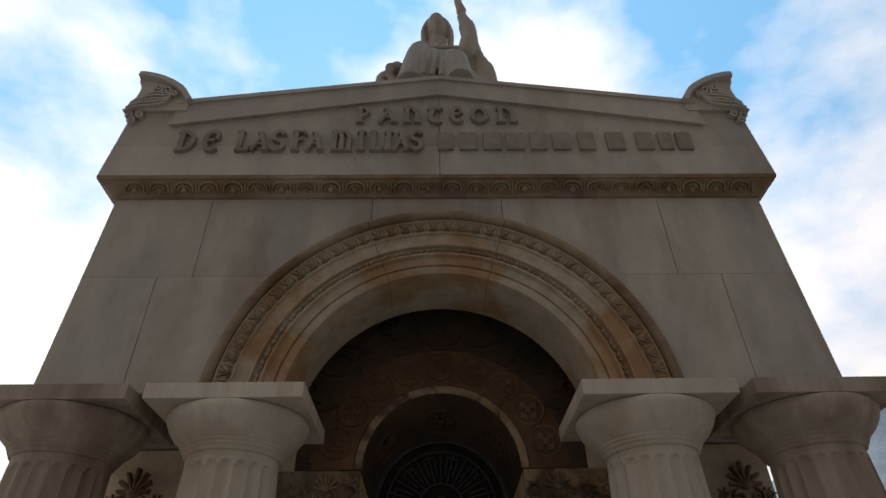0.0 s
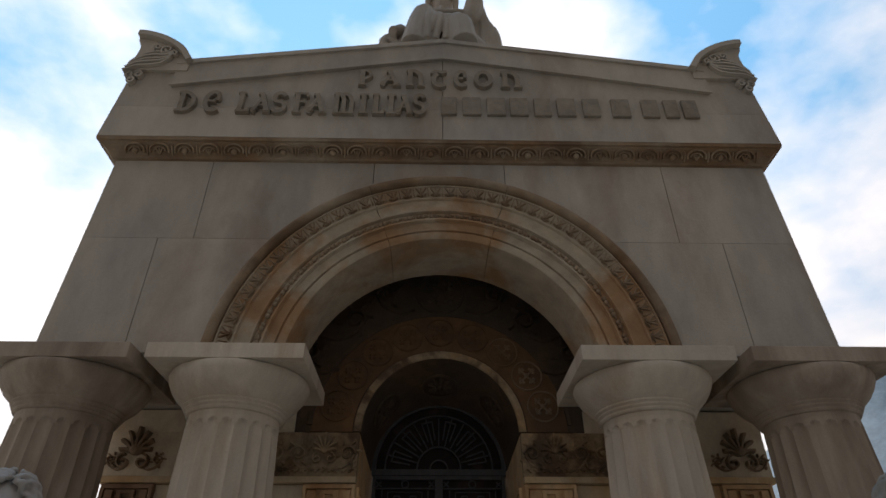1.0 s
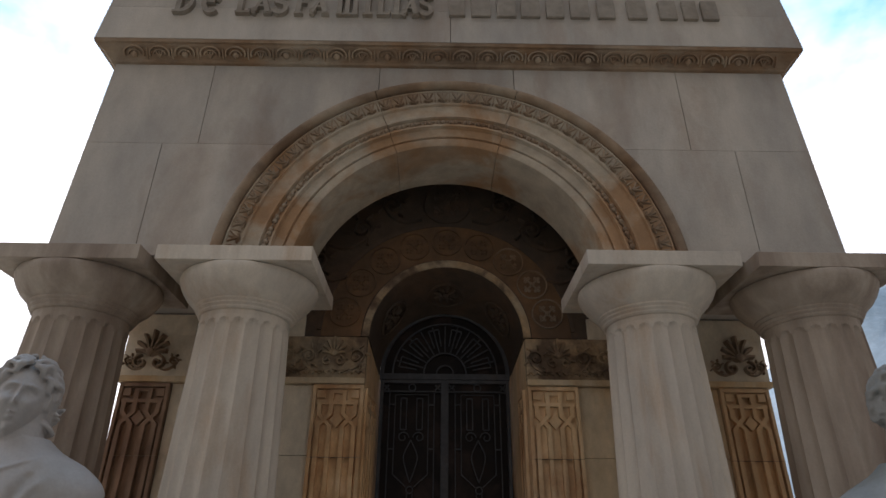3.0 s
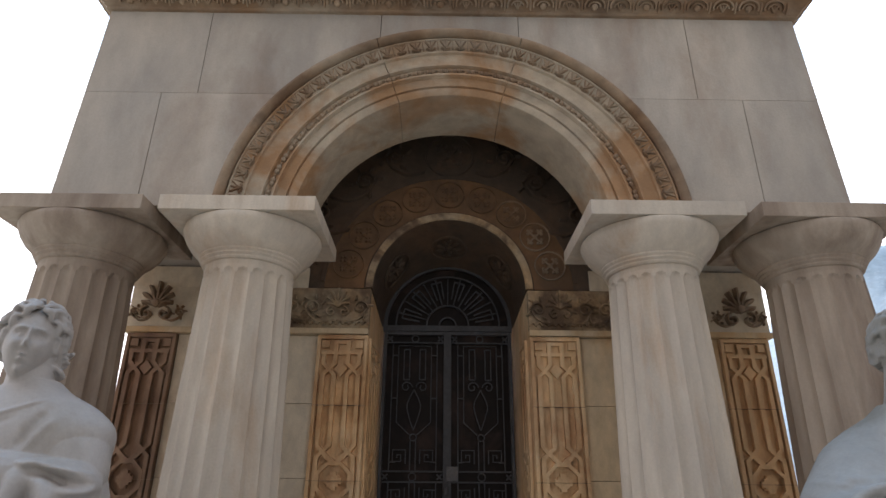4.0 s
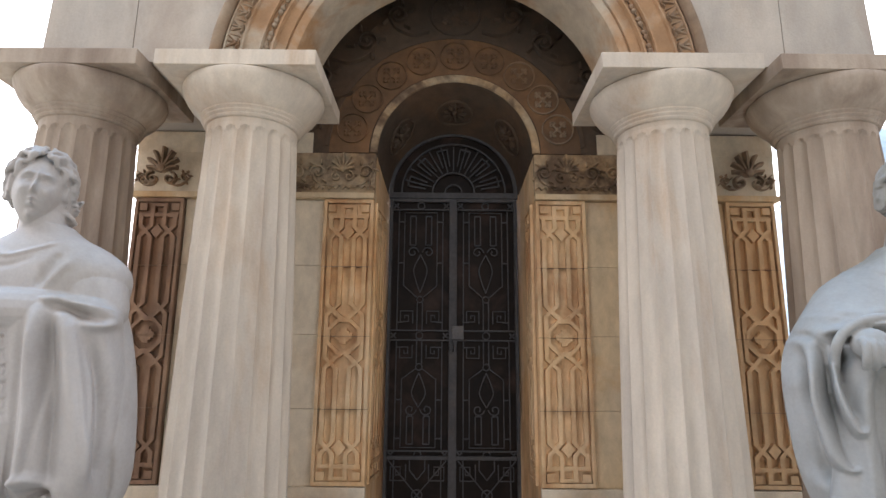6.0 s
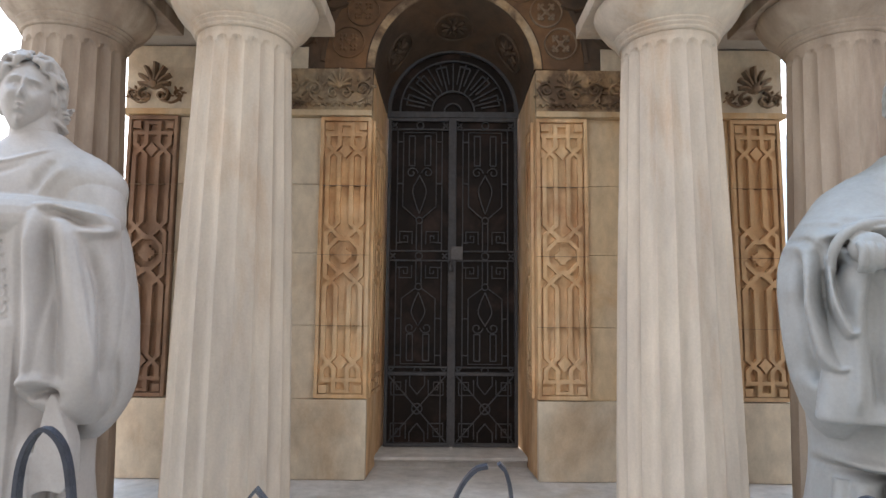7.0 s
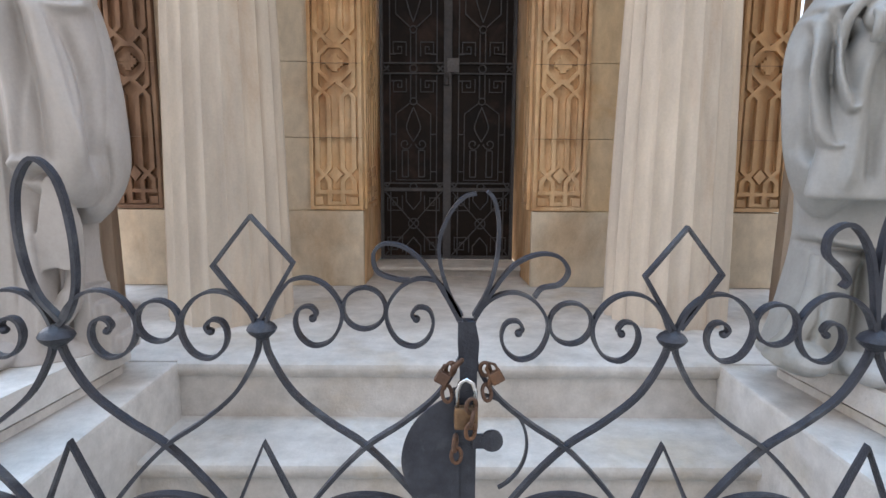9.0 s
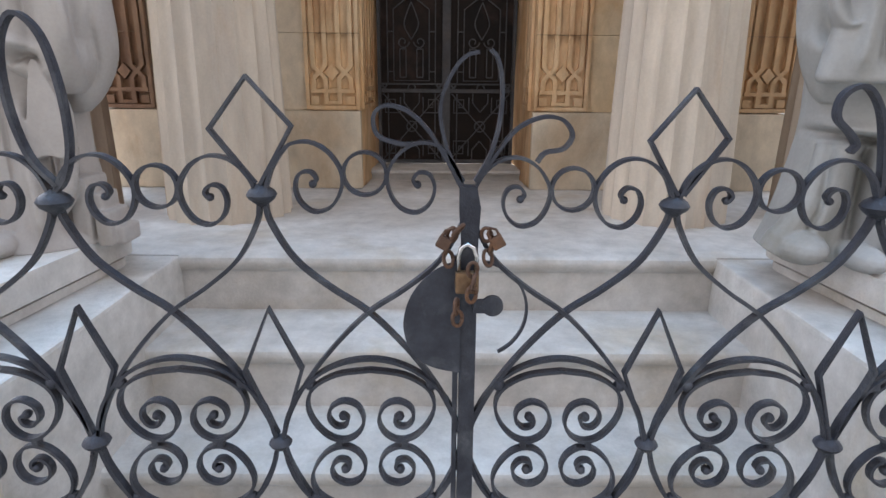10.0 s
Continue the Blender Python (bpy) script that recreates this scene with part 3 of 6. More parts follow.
# uncial capitals drawn with a broad pen: thick strokes and thin ones, in a box of 1 by 1
STROKES = {
    "P": [(1.0, [(0.28, 0), (0.28, 1)]), (0.7, bow(0.34, 0.70, 0.50, 0.27, 95, -95)), (0.55, [(0.02, 0.05), (0.56, 0.05)]), (0.5, [(0.05, 0.95), (0.35, 0.95)])],
    "A": [(1.0, [(0.42, 0.95), (0.82, 0.05)]), (0.55, [(0.52, 0.72), (0.30, 0.42), (0.12, 0.08)]), (0.5, [(0.30, 0.36), (0.70, 0.36)]), (0.55, [(0.60, 0.05), (1.0, 0.05)]), (0.7, bow(0.12, 0.14, 0.10, 0.10, 0, 300, 10)), (0.5, [(0.22, 0.95), (0.5, 0.95)])],
    "N": [(1.0, [(0.22, 0), (0.22, 1)]), (1.0, bow(0.30, 0.55, 0.48, 0.42, 120, 0) + [(0.78, 0.0)]), (0.55, [(0.0, 0.05), (0.42, 0.05)]), (0.55, [(0.62, 0.05), (1.0, 0.05)]), (0.5, [(0.02, 0.95), (0.3, 0.95)])],
    "T": [(0.75, [(0.05, 0.80), (0.30, 0.95), (0.70, 0.88), (0.98, 0.97)]), (1.0, bow(0.60, 0.42, 0.42, 0.40, 110, 310))],
    "E": [(1.0, bow(0.58, 0.5, 0.44, 0.46, 60, 310)), (0.6, [(0.2, 0.52), (0.72, 0.52)]), (0.7, bow(0.62, 0.72, 0.24, 0.22, 100, -40, 8))],
    "O": [(0.95, bow(0.5, 0.5, 0.40, 0.44, 0, 360, 24))],
    "D": [(1.0, [(0.25, 0), (0.25, 1)]), (0.85, bow(0.28, 0.5, 0.56, 0.45, 90, -90)), (0.55, [(0.0, 0.05), (0.45, 0.05)]), (0.55, [(0.0, 0.95), (0.45, 0.95)])],
    "L": [(1.0, [(0.35, 0), (0.35, 1)]), (0.6, [(0.08, 0.05), (0.98, 0.05), (0.98, 0.2)]), (0.5, [(0.08, 0.95), (0.6, 0.95)])],
    "S": [(0.9, bow(0.52, 0.73, 0.36, 0.23, 20, 230) + bow(0.48, 0.28, 0.38, 0.24, 50, -160))],
    "F": [(1.0, [(0.32, 0), (0.32, 1)]), (0.6, [(0.05, 0.95), (0.98, 0.95), (0.98, 0.80)]), (0.6, [(0.3, 0.55), (0.8, 0.55)]), (0.55, [(0.05, 0.05), (0.62, 0.05)])],
    "M": [(0.9, [(0.15, 0), (0.15, 1)]), (0.9, bow(0.20, 0.55, 0.30, 0.42, 120, 0) + [(0.5, 0.0)]), (0.9, bow(0.55, 0.55, 0.32, 0.42, 120, 0) + [(0.87, 0.0)]), (0.5, [(0.0, 0.04), (1.0, 0.04)])],
    "I": [(1.0, [(0.5, 0), (0.5, 1)]), (0.55, [(0.0, 0.05), (1.0, 0.05)]), (0.55, [(0.0, 0.95), (1.0, 0.95)])],
}


def letter(ch, x0, x1, z0, z1, parent):
    bm = bmesh.new()
    w, h = x1 - x0, z1 - z0
    for n, (wide, line) in enumerate(STROKES[ch]):
        closed = ch == "O"
        pts = line[:-1] if closed else line
        strip(bm, [(x0 + u * w, z0 + v * h) for u, v in pts], 0.036 * wide, GF - 0.032 + 0.0015 * n, GF + 0.004, closed, chamfer=0.12)
    part("letter", bm, LETTERS, parent)


inscription = holder("inscription", "raised stone letters on the gable", "inscription")
row = [("P", -0.555, -0.46), ("A", -0.40, -0.27), ("N", -0.235, -0.11), ("T", -0.07, 0.035), ("E", 0.085, 0.175), ("O", 0.225, 0.345), ("N", 0.40, 0.545)]
for ch, a, b in row:
    letter(ch, a, b, 5.185, 5.335, inscription)
row = [("D", -1.71, -1.58), ("E", -1.54, -1.43), ("L", -1.33, -1.235), ("A", -1.22, -1.10), ("S", -1.10, -1.0), ("F", -0.965, -0.87), ("A", -0.86, -0.745), ("M", -0.70, -0.565),
       ("I", -0.535, -0.475), ("L", -0.455, -0.37), ("I", -0.355, -0.295), ("A", -0.29, -0.185), ("S", -0.185, -0.10)]
for ch, a, b in row:
    letter(ch, a, b, 4.918, 5.10, inscription)
for a, b in ((0.0, 0.10), (0.14, 0.26), (0.30, 0.42), (0.45, 0.57), (0.61, 0.72), (0.76, 0.88), (0.93, 1.04), (1.12, 1.24), (1.32, 1.43), (1.47, 1.56), (1.59, 1.69)):
    bm = bmesh.new()
    box(bm, a, b, GF - 0.022, GF + 0.004, 4.93, 5.09, 0.006)
    part("plain_bar", bm, LETTERS, inscription)

# ---------------------------------------------------------------- columns
FLUTES = 20


def column(x, COLUMN, label):
    col = tagged(empty("column", x, COL_Y, FLOOR), label, "column", "columns of the porch")
    bm = bmesh.new()
    seg = FLUTES * 6
    zs = [FLOOR + (3.0 - FLOOR) * t for t in (0, 0.15, 0.3, 0.45, 0.6, 0.75, 0.9, 0.960)] + [2.925 + 0.075 * k / 14 for k in range(15)]
    rings = []
    for k, z in enumerate(zs):
        t = (z - FLOOR) / (3.02 - FLOOR)
        r = 0.296 - 0.068 * (0.6 * t + 0.4 * t * t)
        ring = []
        for j in range(seg):
            ph = (j % 6) / 6
            dep = 0.155 * r * 0.8
            f = (math.sin(math.pi * ph)) * dep * 0.62
            # rounded heads of the flutes
            zr = (z - 2.935) / 0.05
            if zr > 0:
                f *= max(0.0, 1 - (zr / max(math.sin(math.pi * ph), 0.05)) ** 6) if ph else 0
            ring.append(bm.verts.new(((r - f) * math.cos(2 * math.pi * j / seg), (r - f) * math.sin(2 * math.pi * j / seg), z - FLOOR)))
        rings.append(ring)
    for a, b in zip(rings, rings[1:]):
        for j in range(seg):
            bm.faces.new((a[j], a[(j + 1) % seg], b[(j + 1) % seg], b[j]))
    bm.faces.new(rings[0][::-1])
    bm.faces.new(rings[-1])
    part("shaft", bm, COLUMN, col, sharp=28)
    bm = bmesh.new()
    h = FLOOR
    lathe(bm, [(0.226, 2.99 - h), (0.228, 3.025 - h), (0.24, 3.028 - h), (0.246, 3.036 - h), (0.244, 3.043 - h), (0.247, 3.046 - h), (0.256, 3.053 - h), (0.254, 3.061 - h), (0.257, 3.064 - h),
               (0.266, 3.071 - h), (0.264, 3.080 - h), (0.275, 3.088 - h), (0.315, 3.125 - h), (0.340, 3.160 - h), (0.357, 3.195 - h), (0.362, 3.215 - h), (0.357, 3.232 - h), (0.345, 3.237 - h)], 0, 0, 48)
    part("capital", bm, COLUMN, col, sharp=35)
    bm = bmesh.new()
    box(bm, -0.388, 0.388, -0.347, 0.347, ABACUS_BOTTOM - h, ABACUS_TOP - 0.001 - h, 0.004)
    part("abacus", bm, COLUMN, col)
    return col


first = column(AX + 1.075, COLUMN, "weathered fluted limestone column with a plain round capital")
copy_thing(first, pose(AX - 1.075, COL_Y, FLOOR))
first = column(AX + 1.935, STREAKED, "brown-streaked fluted limestone corner column with a round capital")
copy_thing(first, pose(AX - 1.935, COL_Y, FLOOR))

# ---------------------------------------------------------------- chamber front with the doorway
R_IN, Z_IN = 0.49, 3.175        # the doorway's arch at the front
R_DOOR, Z_DOOR = 0.462, 3.05
chamber = holder("chamber_front", "orange-stained limestone chamber front round a doorway", "wall", kind="structure")


def stone(x0, x1, z0, z1, y0=WALL, y1=WALL + 0.5, mat=INNER, name="stone_block", bev=0.003):
    bm = bmesh.new()
    box(bm, min(x0, x1) + 0.001, max(x0, x1) - 0.001, y0, y1, z0 + 0.001, z1 - 0.001, bev)
    return part(name, bm, mat, chamber)


for s in (-1, 1):
    # base, field blocks, ledge, frieze blocks
    far = 1.985
    stone(AX + s * 0.498, AX + s * far, FLOOR + 0.002, 1.175, WALL - 0.012, mat=BASE)
    for z0, z1 in ((1.175, 1.60), (1.60, 2.03), (2.03, 2.45), (2.45, 2.865)):
        stone(AX + s * 0.81, AX + s * 1.677, z0, z1, WALL + 0.022, WALL + 0.5, mat=BASE if s < 0 else INNER)
    stone(AX + s * 0.498, AX + s * (far + 0.03), 2.868, 2.905, WALL - 0.022)
    stone(AX + s * 0.498, AX + s * 1.30, 2.905, 3.168, WALL - 0.008, mat=FRIEZE)
    stone(AX + s * 1.30, AX + s * (far + 0.02), 2.905, 3.168, WALL - 0.008, mat=BASE)
    stone(AX + s * 0.90, AX + s * (far + 0.03), 3.168, 3.31, WALL + 0.004, mat=BASE)

# wall over the doorway
bm = bmesh.new()
lows, highs = [], []
for i in range(49):
    a = math.pi - math.pi * i / 48
    lows.append((AX + R_IN * math.cos(a), Z_IN + R_IN * math.sin(a)))
    highs.append((AX + 1.09 * math.cos(a), min(Z_IN + 1.6 * math.sin(a), 4.52)))
lows = [(AX - 1.09, 3.17)] + lows + [(AX + 1.09, 3.17)]
highs = [(AX - 1.09, 3.175)] + highs + [(AX + 1.09, 3.175)]
fr = [[bm.verts.new((x, y, z)) for x, z in r] for y in (WALL + 0.006, WALL + 0.3) for r in (lows, highs)]
for i in range(len(lows) - 1):
    bm.faces.new((fr[0][i], fr[0][i + 1], fr[1][i + 1], fr[1][i]))
    bm.faces.new((fr[2][i], fr[3][i], fr[3][i + 1], fr[2][i + 1]))
    bm.faces.new((fr[1][i], fr[1][i + 1], fr[3][i + 1], fr[3][i]))
part("tympanum", bm, VAULT, chamber, "carved field over the doorway, porch shade put into its colour")
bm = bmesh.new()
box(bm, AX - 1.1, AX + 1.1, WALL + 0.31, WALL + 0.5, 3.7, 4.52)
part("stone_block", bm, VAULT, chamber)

# moulded edge of the doorway's arch
bm = bmesh.new()
arch_sweep(bm, [(R_IN, WALL + 0.02), (R_IN, WALL - 0.004), (R_IN + 0.008, WALL - 0.012), (R_IN + 0.045, WALL - 0.012), (R_IN + 0.055, WALL + 0.02)], AX, Z_IN, 0, 180, 48)
part("arch_edge", bm, FRIEZE, chamber, "moulded edge of the arch", sharp=30)
bm = bmesh.new()
arch_sweep(bm, [(0.80, WALL + 0.02), (0.80, WALL - 0.005), (0.825, WALL - 0.008), (0.83, WALL + 0.02)], AX, Z_IN, 3, 177, 48)
part("outer_rim", bm, VAULT, chamber, sharp=30)

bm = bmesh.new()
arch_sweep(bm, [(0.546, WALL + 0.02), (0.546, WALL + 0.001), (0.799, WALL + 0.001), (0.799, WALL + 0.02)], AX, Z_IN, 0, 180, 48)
part("rosette_band", bm, SHADED_BROWN, chamber, "brown stained band round the arch, darkened with porch shade", sharp=30)

# jambs and vault of the recess
for s in (-1, 1):
    bm = bmesh.new()
    a, b = s * 0.4995, s * R_DOOR
    vs = [(a, WALL), (s * 0.80, WALL), (s * 0.80, 4.5), (b, 4.5), (b, DOOR_Y)]
    lo = [bm.verts.new((AX + x, y, FLOOR + 0.003)) for x, y in vs]
    hi = [bm.verts.new((AX + x, y, Z_IN - 0.006)) for x, y in vs]
    bm.faces.new(lo)
    bm.faces.new(hi[::-1])
    for i in range(5):
        bm.faces.new((lo[i], lo[(i + 1) % 5], hi[(i + 1) % 5], hi[i]))
    bmesh.ops.translate(bm, verts=bm.verts, vec=(0, 0.03, 0))
    part("jamb", bm, CARVED, chamber)
bm = bmesh.new()
rings = []
for j in range(9):
    t = j / 8
    y = WALL + 0.004 + (DOOR_Y + 0.05 - WALL) * t
    R, z = R_IN + (R_DOOR - R_IN) * t + 0.0, Z_IN + (Z_DOOR - Z_IN) * t
    rings.append([(bm.verts.new((AX + R * math.cos(math.pi * i / 32), y, z + R * math.sin(math.pi * i / 32))),
                   bm.verts.new((AX + (R + 0.12) * math.cos(math.pi * i / 32), y, z + (R + 0.12) * math.sin(math.pi * i / 32)))) for i in range(33)])
for a, b in zip(rings, rings[1:]):
    for i in range(32):
        bm.faces.new((a[i][0], a[i + 1][0], b[i + 1][0], b[i][0]))
        bm.faces.new((a[i][1], b[i][1], b[i + 1][1], a[i + 1][1]))
for r in (rings[0], rings[-1]):
    for i in range(32):
        bm.faces.new((r[i][0], r[i][1], r[i + 1][1], r[i + 1][0]))
for i in (0, 32):
    for a, b in zip(rings, rings[1:]):
        bm.faces.new((a[i][0], b[i][0], b[i][1], a[i][1]))
part("recess_vault", bm, VAULT, chamber, "carved vault of the recess, stain and shade in its colour", sharp=40)

# chamber body behind
chamber_body = holder("chamber_walls", "plain limestone chamber walls", "wall", kind="structure")
for x0, x1, y0, y1 in ((AX - 1.95, AX - 1.7, WALL + 0.5, 7.5), (AX + 1.7, AX + 1.97, WALL + 0.5, 7.5), (AX - 1.7, AX + 1.7, 7.2, 7.5)):
    bm = bmesh.new()
    box(bm, x0, x1, y0 + 0.002, y1, FLOOR, ABACUS_TOP - 0.002)
    part("wall_block", bm, INNER, chamber_body)

# sill
bm = bmesh.new()
slab_along_x(bm, [(4.06, FLOOR), (4.06, 0.755), (4.035, 0.757), (4.028, 0.77), (4.034, 0.783), (4.05, 0.788), (4.4, 0.79), (4.4, FLOOR)], AX - 0.478, AX + 0.478)
tagged(part("door_sill", bm, STEPS, sharp=35), "pale rounded stone door sill", "sill", kind="structure")


# ---------------------------------------------------------------- carved pilasters
def interlace(bm, cx, cz, hw, hh, y0, y1, w=0.017):
    """The interlaced bands of a pilaster panel, alike above and below its middle."""
    kx, kz = hw / 0.118, hh / 0.81
    strands = [
        [(0.036, 0.81), (0.036, 0.668), (0.100, 0.598), (0.100, 0.190), (0.040, 0.125), (0.0, 0.094)],
        [(0.100, 0.735), (0.100, 0.668), (0.036, 0.598), (0.036, 0.190), (0.100, 0.125), (0.100, 0.0)],
    ]
    k0 = w / 0.017
    for n, line in enumerate(strands):
        for su in (-1, 1):
            for sv in (-1, 1):
                strip(bm, [(cx + su * u * kx, cz + sv * v * kz) for u, v in line], 0.030 * k0, y0 + 0.0006 * (n + 2 * (su > 0)), y1, chamfer=0.16)
    for sv in (-1, 1):
        strip(bm, [(cx - 0.118 * kx, cz + sv * 0.735 * kz), (cx + 0.118 * kx, cz + sv * 0.735 * kz)], 0.026 * k0, y0 + 0.0015, y1, chamfer=0.16)
        strip(bm, [(cx - 0.05 * kx, cz + sv * 0.80 * kz), (cx + 0.05 * kx, cz + sv * 0.80 * kz)], 0.022 * k0, y0 + 0.002, y1, chamfer=0.16)
        prism(bm, [(cx, cz + sv * 0.588 * kz), (cx + 0.036 * kx, cz + sv * 0.633 * kz), (cx, cz + sv * 0.678 * kz), (cx - 0.036 * kx, cz + sv * 0.633 * kz)], y0 - 0.001, y1)
        for su in (-1, 1):
            prism(bm, [(cx + su * 0.074 * kx, cz + sv * 0.765 * kz), (cx + su * 0.118 * kx, cz + sv * 0.765 * kz), (cx + su * 0.118 * kx, cz + sv * 0.81 * kz), (cx + su * 0.074 * kx, cz + sv * 0.81 * kz)], y0 + 0.004, y1)
    octo = [(0.034, 0.094), (0.086, 0.040), (0.086, -0.040), (0.034, -0.094), (-0.034, -0.094), (-0.086, -0.040), (-0.086, 0.040), (-0.034, 0.094)]
    strip(bm, [(cx + u * kx, cz + v * kz) for u, v in octo], 0.026 * k0, y0 - 0.001, y1, closed=True, chamfer=0.15)
    for hu, hv_, dy in ((0.017, 0.048, 0.001), (0.046, 0.017, 0.002), (0.030, 0.031, 0.003)):
        prism(bm, [(cx - hu * kx, cz - hv_), (cx + hu * kx, cz - hv_), (cx + hu * kx, cz + hv_), (cx - hu * kx, cz + hv_)], y0 + dy, y1)


def pilaster(x0, x1, mat, label):
    p = tagged(empty("carved_pilaster", (x0 + x1) / 2, WALL, 1.18), label, "pilaster", "carved pilasters")
    cx, zc, hh = 0.0, 0.84, 0.84
    hw = (x1 - x0) / 2
    for z0, z1 in ((0.0, 0.418), (0.42, 0.838), (0.84, 1.258), (1.26, 1.685)):
        bm = bmesh.new()
        box(bm, -hw + 0.001, hw - 0.001, 0.022, 0.5, z0, z1)
        part("stone_block", bm, mat, p)
    bm = bmesh.new()
    for a, b, c, d in ((-hw + 0.001, -hw + 0.022, 0.001, 1.684), (hw - 0.022, hw - 0.001, 0.001, 1.684), (-hw + 0.022, hw - 0.022, 0.001, 0.024), (-hw + 0.022, hw - 0.022, 1.66, 1.684)):
        box(bm, a, b, -0.006, 0.0255, c, d, 0.002)
    part("border", bm, mat, p)
    bm = bmesh.new()
    for z in (0.419, 0.839, 1.259):
        joint = bmesh.new()
        box(joint, -hw, hw, -0.0064, 0.02, z - 0.0012, z + 0.0012)
        part("mortar_joint", joint, BAND, p, "dark mortar line")
    interlace(bm, 0.0, zc, hw - 0.029, hh - 0.03, -0.004, 0.0255)
    part("interlace", bm, mat, p, "carved interlaced bands with a cross")
    return p


pil = pilaster(AX + 0.50, AX + 0.81, CARVED, "orange sandstone pilaster carved with interlaced bands")
copy_thing(pil, pose(AX - 0.655, WALL, 1.18))
pilaster(AX + 1.68, AX + 1.984, OUTER, "orange-brown sandstone pilaster carved with interlaced bands")
pilaster(AX - 1.984, AX - 1.68, DARKRED, "dark red-brown weathered sandstone pilaster carved with interlaced bands")


# ---------------------------------------------------------------- carved frieze
def scroll_spray(bm, cx, cz, s, y0, y1, flip=1):
    """One leafy scroll, s metres across."""
    stem = smooth_line([(cx - flip * 0.55 * s, cz - 0.30 * s), (cx - flip * 0.2 * s, cz - 0.38 * s), (cx + flip * 0.15 * s, cz - 0.22 * s), (cx + flip * 0.33 * s, cz + 0.05 * s)], 5)
    strip(bm, [(p[0], p[1]) for p in stem], 0.07 * s, y0, y1, chamfer=0.4)
    strip(bm, spiral(cx + flip * 0.12 * s, cz + 0.08 * s, 0.24 * s, 0.05 * s, 0 if flip > 0 else 180, 1.35 * flip, 24), 0.06 * s, y0, y1, chamfer=0.4)
    for a in (20, 70, 120, 200, 300):
        d = Vector((math.cos(radians(a)), math.sin(radians(a))))
        o = Vector((cx + flip * 0.12 * s, cz + 0.08 * s)) + d * 0.26 * s
        e = o + Vector((d.x + d.y * 0.5 * flip, d.y - d.x * 0.5 * flip)) * 0.14 * s
        strip(bm, [tuple(o), tuple((o + e) / 2), tuple(e)], 0.07 * s, y0 + 0.002, y1, chamfer=0.6)
    ball(bm, (cx + flip * 0.12 * s, y0 + 0.004, cz + 0.08 * s), (0.05 * s, 0.008, 0.05 * s), 8, 6)


def palmette(bm, cx, cz, s, y0, y1):
    for i in range(7):
        a = radians(90 + (i - 3) * 30)
        ln = s * (0.55 - 0.05 * abs(i - 3))
        strip(bm, [(cx, cz - 0.1 * s), (cx + math.cos(a) * ln * 0.6, cz + math.sin(a) * ln * 0.6), (cx + math.cos(a) * ln, cz + math.sin(a) * ln)], 0.13 * s, y0 + 0.001 * i, y1, chamfer=0.6)
    ball(bm, (cx, y0, cz - 0.05 * s), (0.11 * s, 0.012, 0.11 * s), 10, 6)
    for f in (-1, 1):
        strip(bm, spiral(cx + f * 0.22 * s, cz - 0.32 * s, 0.2 * s, 0.04 * s, 90, -f * 1.2, 18), 0.06 * s, y0, y1, chamfer=0.4)


FY0, FY1 = WALL - 0.034, WALL - 0.006
frieze = holder("carved_frieze", "frieze of leafy scrolls and flowers in stained sandstone", "frieze")
for s in (-1, 1):
    bm = bmesh.new()
    palmette(bm, AX + s * 0.70, 3.065, 0.18, FY0, FY1)
    for x, f in ((0.585, -1), (0.83, 1), (0.96, 1)):
        scroll_spray(bm, AX + s * x, 3.02, 0.21, FY0, FY1, f * s)
    for i in range(12):
        strip(bm, [(AX + s * (0.52 + 0.04 * i + 0.018 * math.cos(radians(a))), 2.928 + 0.02 * math.sin(radians(a))) for a in range(0, 181, 30)], 0.008, FY0, FY1)
    part("scrollwork", bm, FRIEZE, frieze)
    bm = bmesh.new()
    palmette(bm, AX + s * 1.83, 3.06, 0.24, FY0 - 0.012, FY1)
    for x, f in ((1.70, -1), (1.94, 1)):
        scroll_spray(bm, AX + s * x, 2.985, 0.12, FY0, FY1, f * s)
    part("flower", bm, BAND, frieze, "dark weathered carved flower")


# ---------------------------------------------------------------- rosettes over the doorway
def rosette(x, z, r, y, mat, ring=True, petals=8):
    o = tagged(empty("rosette", x, y, z), "round carved stone rosette in a ring", "rosette", "rosettes round the doorway")
    if ring:
        bm = bmesh.new()
        strip(bm, [(r * math.cos(2 * math.pi * i / 28), r * math.sin(2 * math.pi * i / 28)) for i in range(28)], r * 0.10, -0.016, 0.006, closed=True, chamfer=0.4)
        part("ring", bm, mat, o)
    bm = bmesh.new()
    for i in range(petals):
        a = 2 * math.pi * (i + 0.5) / petals
        c, s_ = math.cos(a), math.sin(a)
        strip(bm, [(c * r * 0.10, s_ * r * 0.10), (c * r * 0.34, s_ * r * 0.34), (c * r * 0.50, s_ * r * 0.50)], r * 0.16, -0.012, 0.006, chamfer=0.5)
        for w in (-0.2, 0.0, 0.2):
            q, d = a + w * 1.6, r * (0.62 if w == 0 else 0.50)
            ball(bm, (math.cos(q) * d, -0.006, math.sin(q) * d), (r * 0.12, 0.011, r * 0.12), 8, 6)
    ball(bm, (0, -0.008, 0), (r * 0.17, 0.014, r * 0.17), 8, 6)
    part("flower", bm, mat, o)
    return o


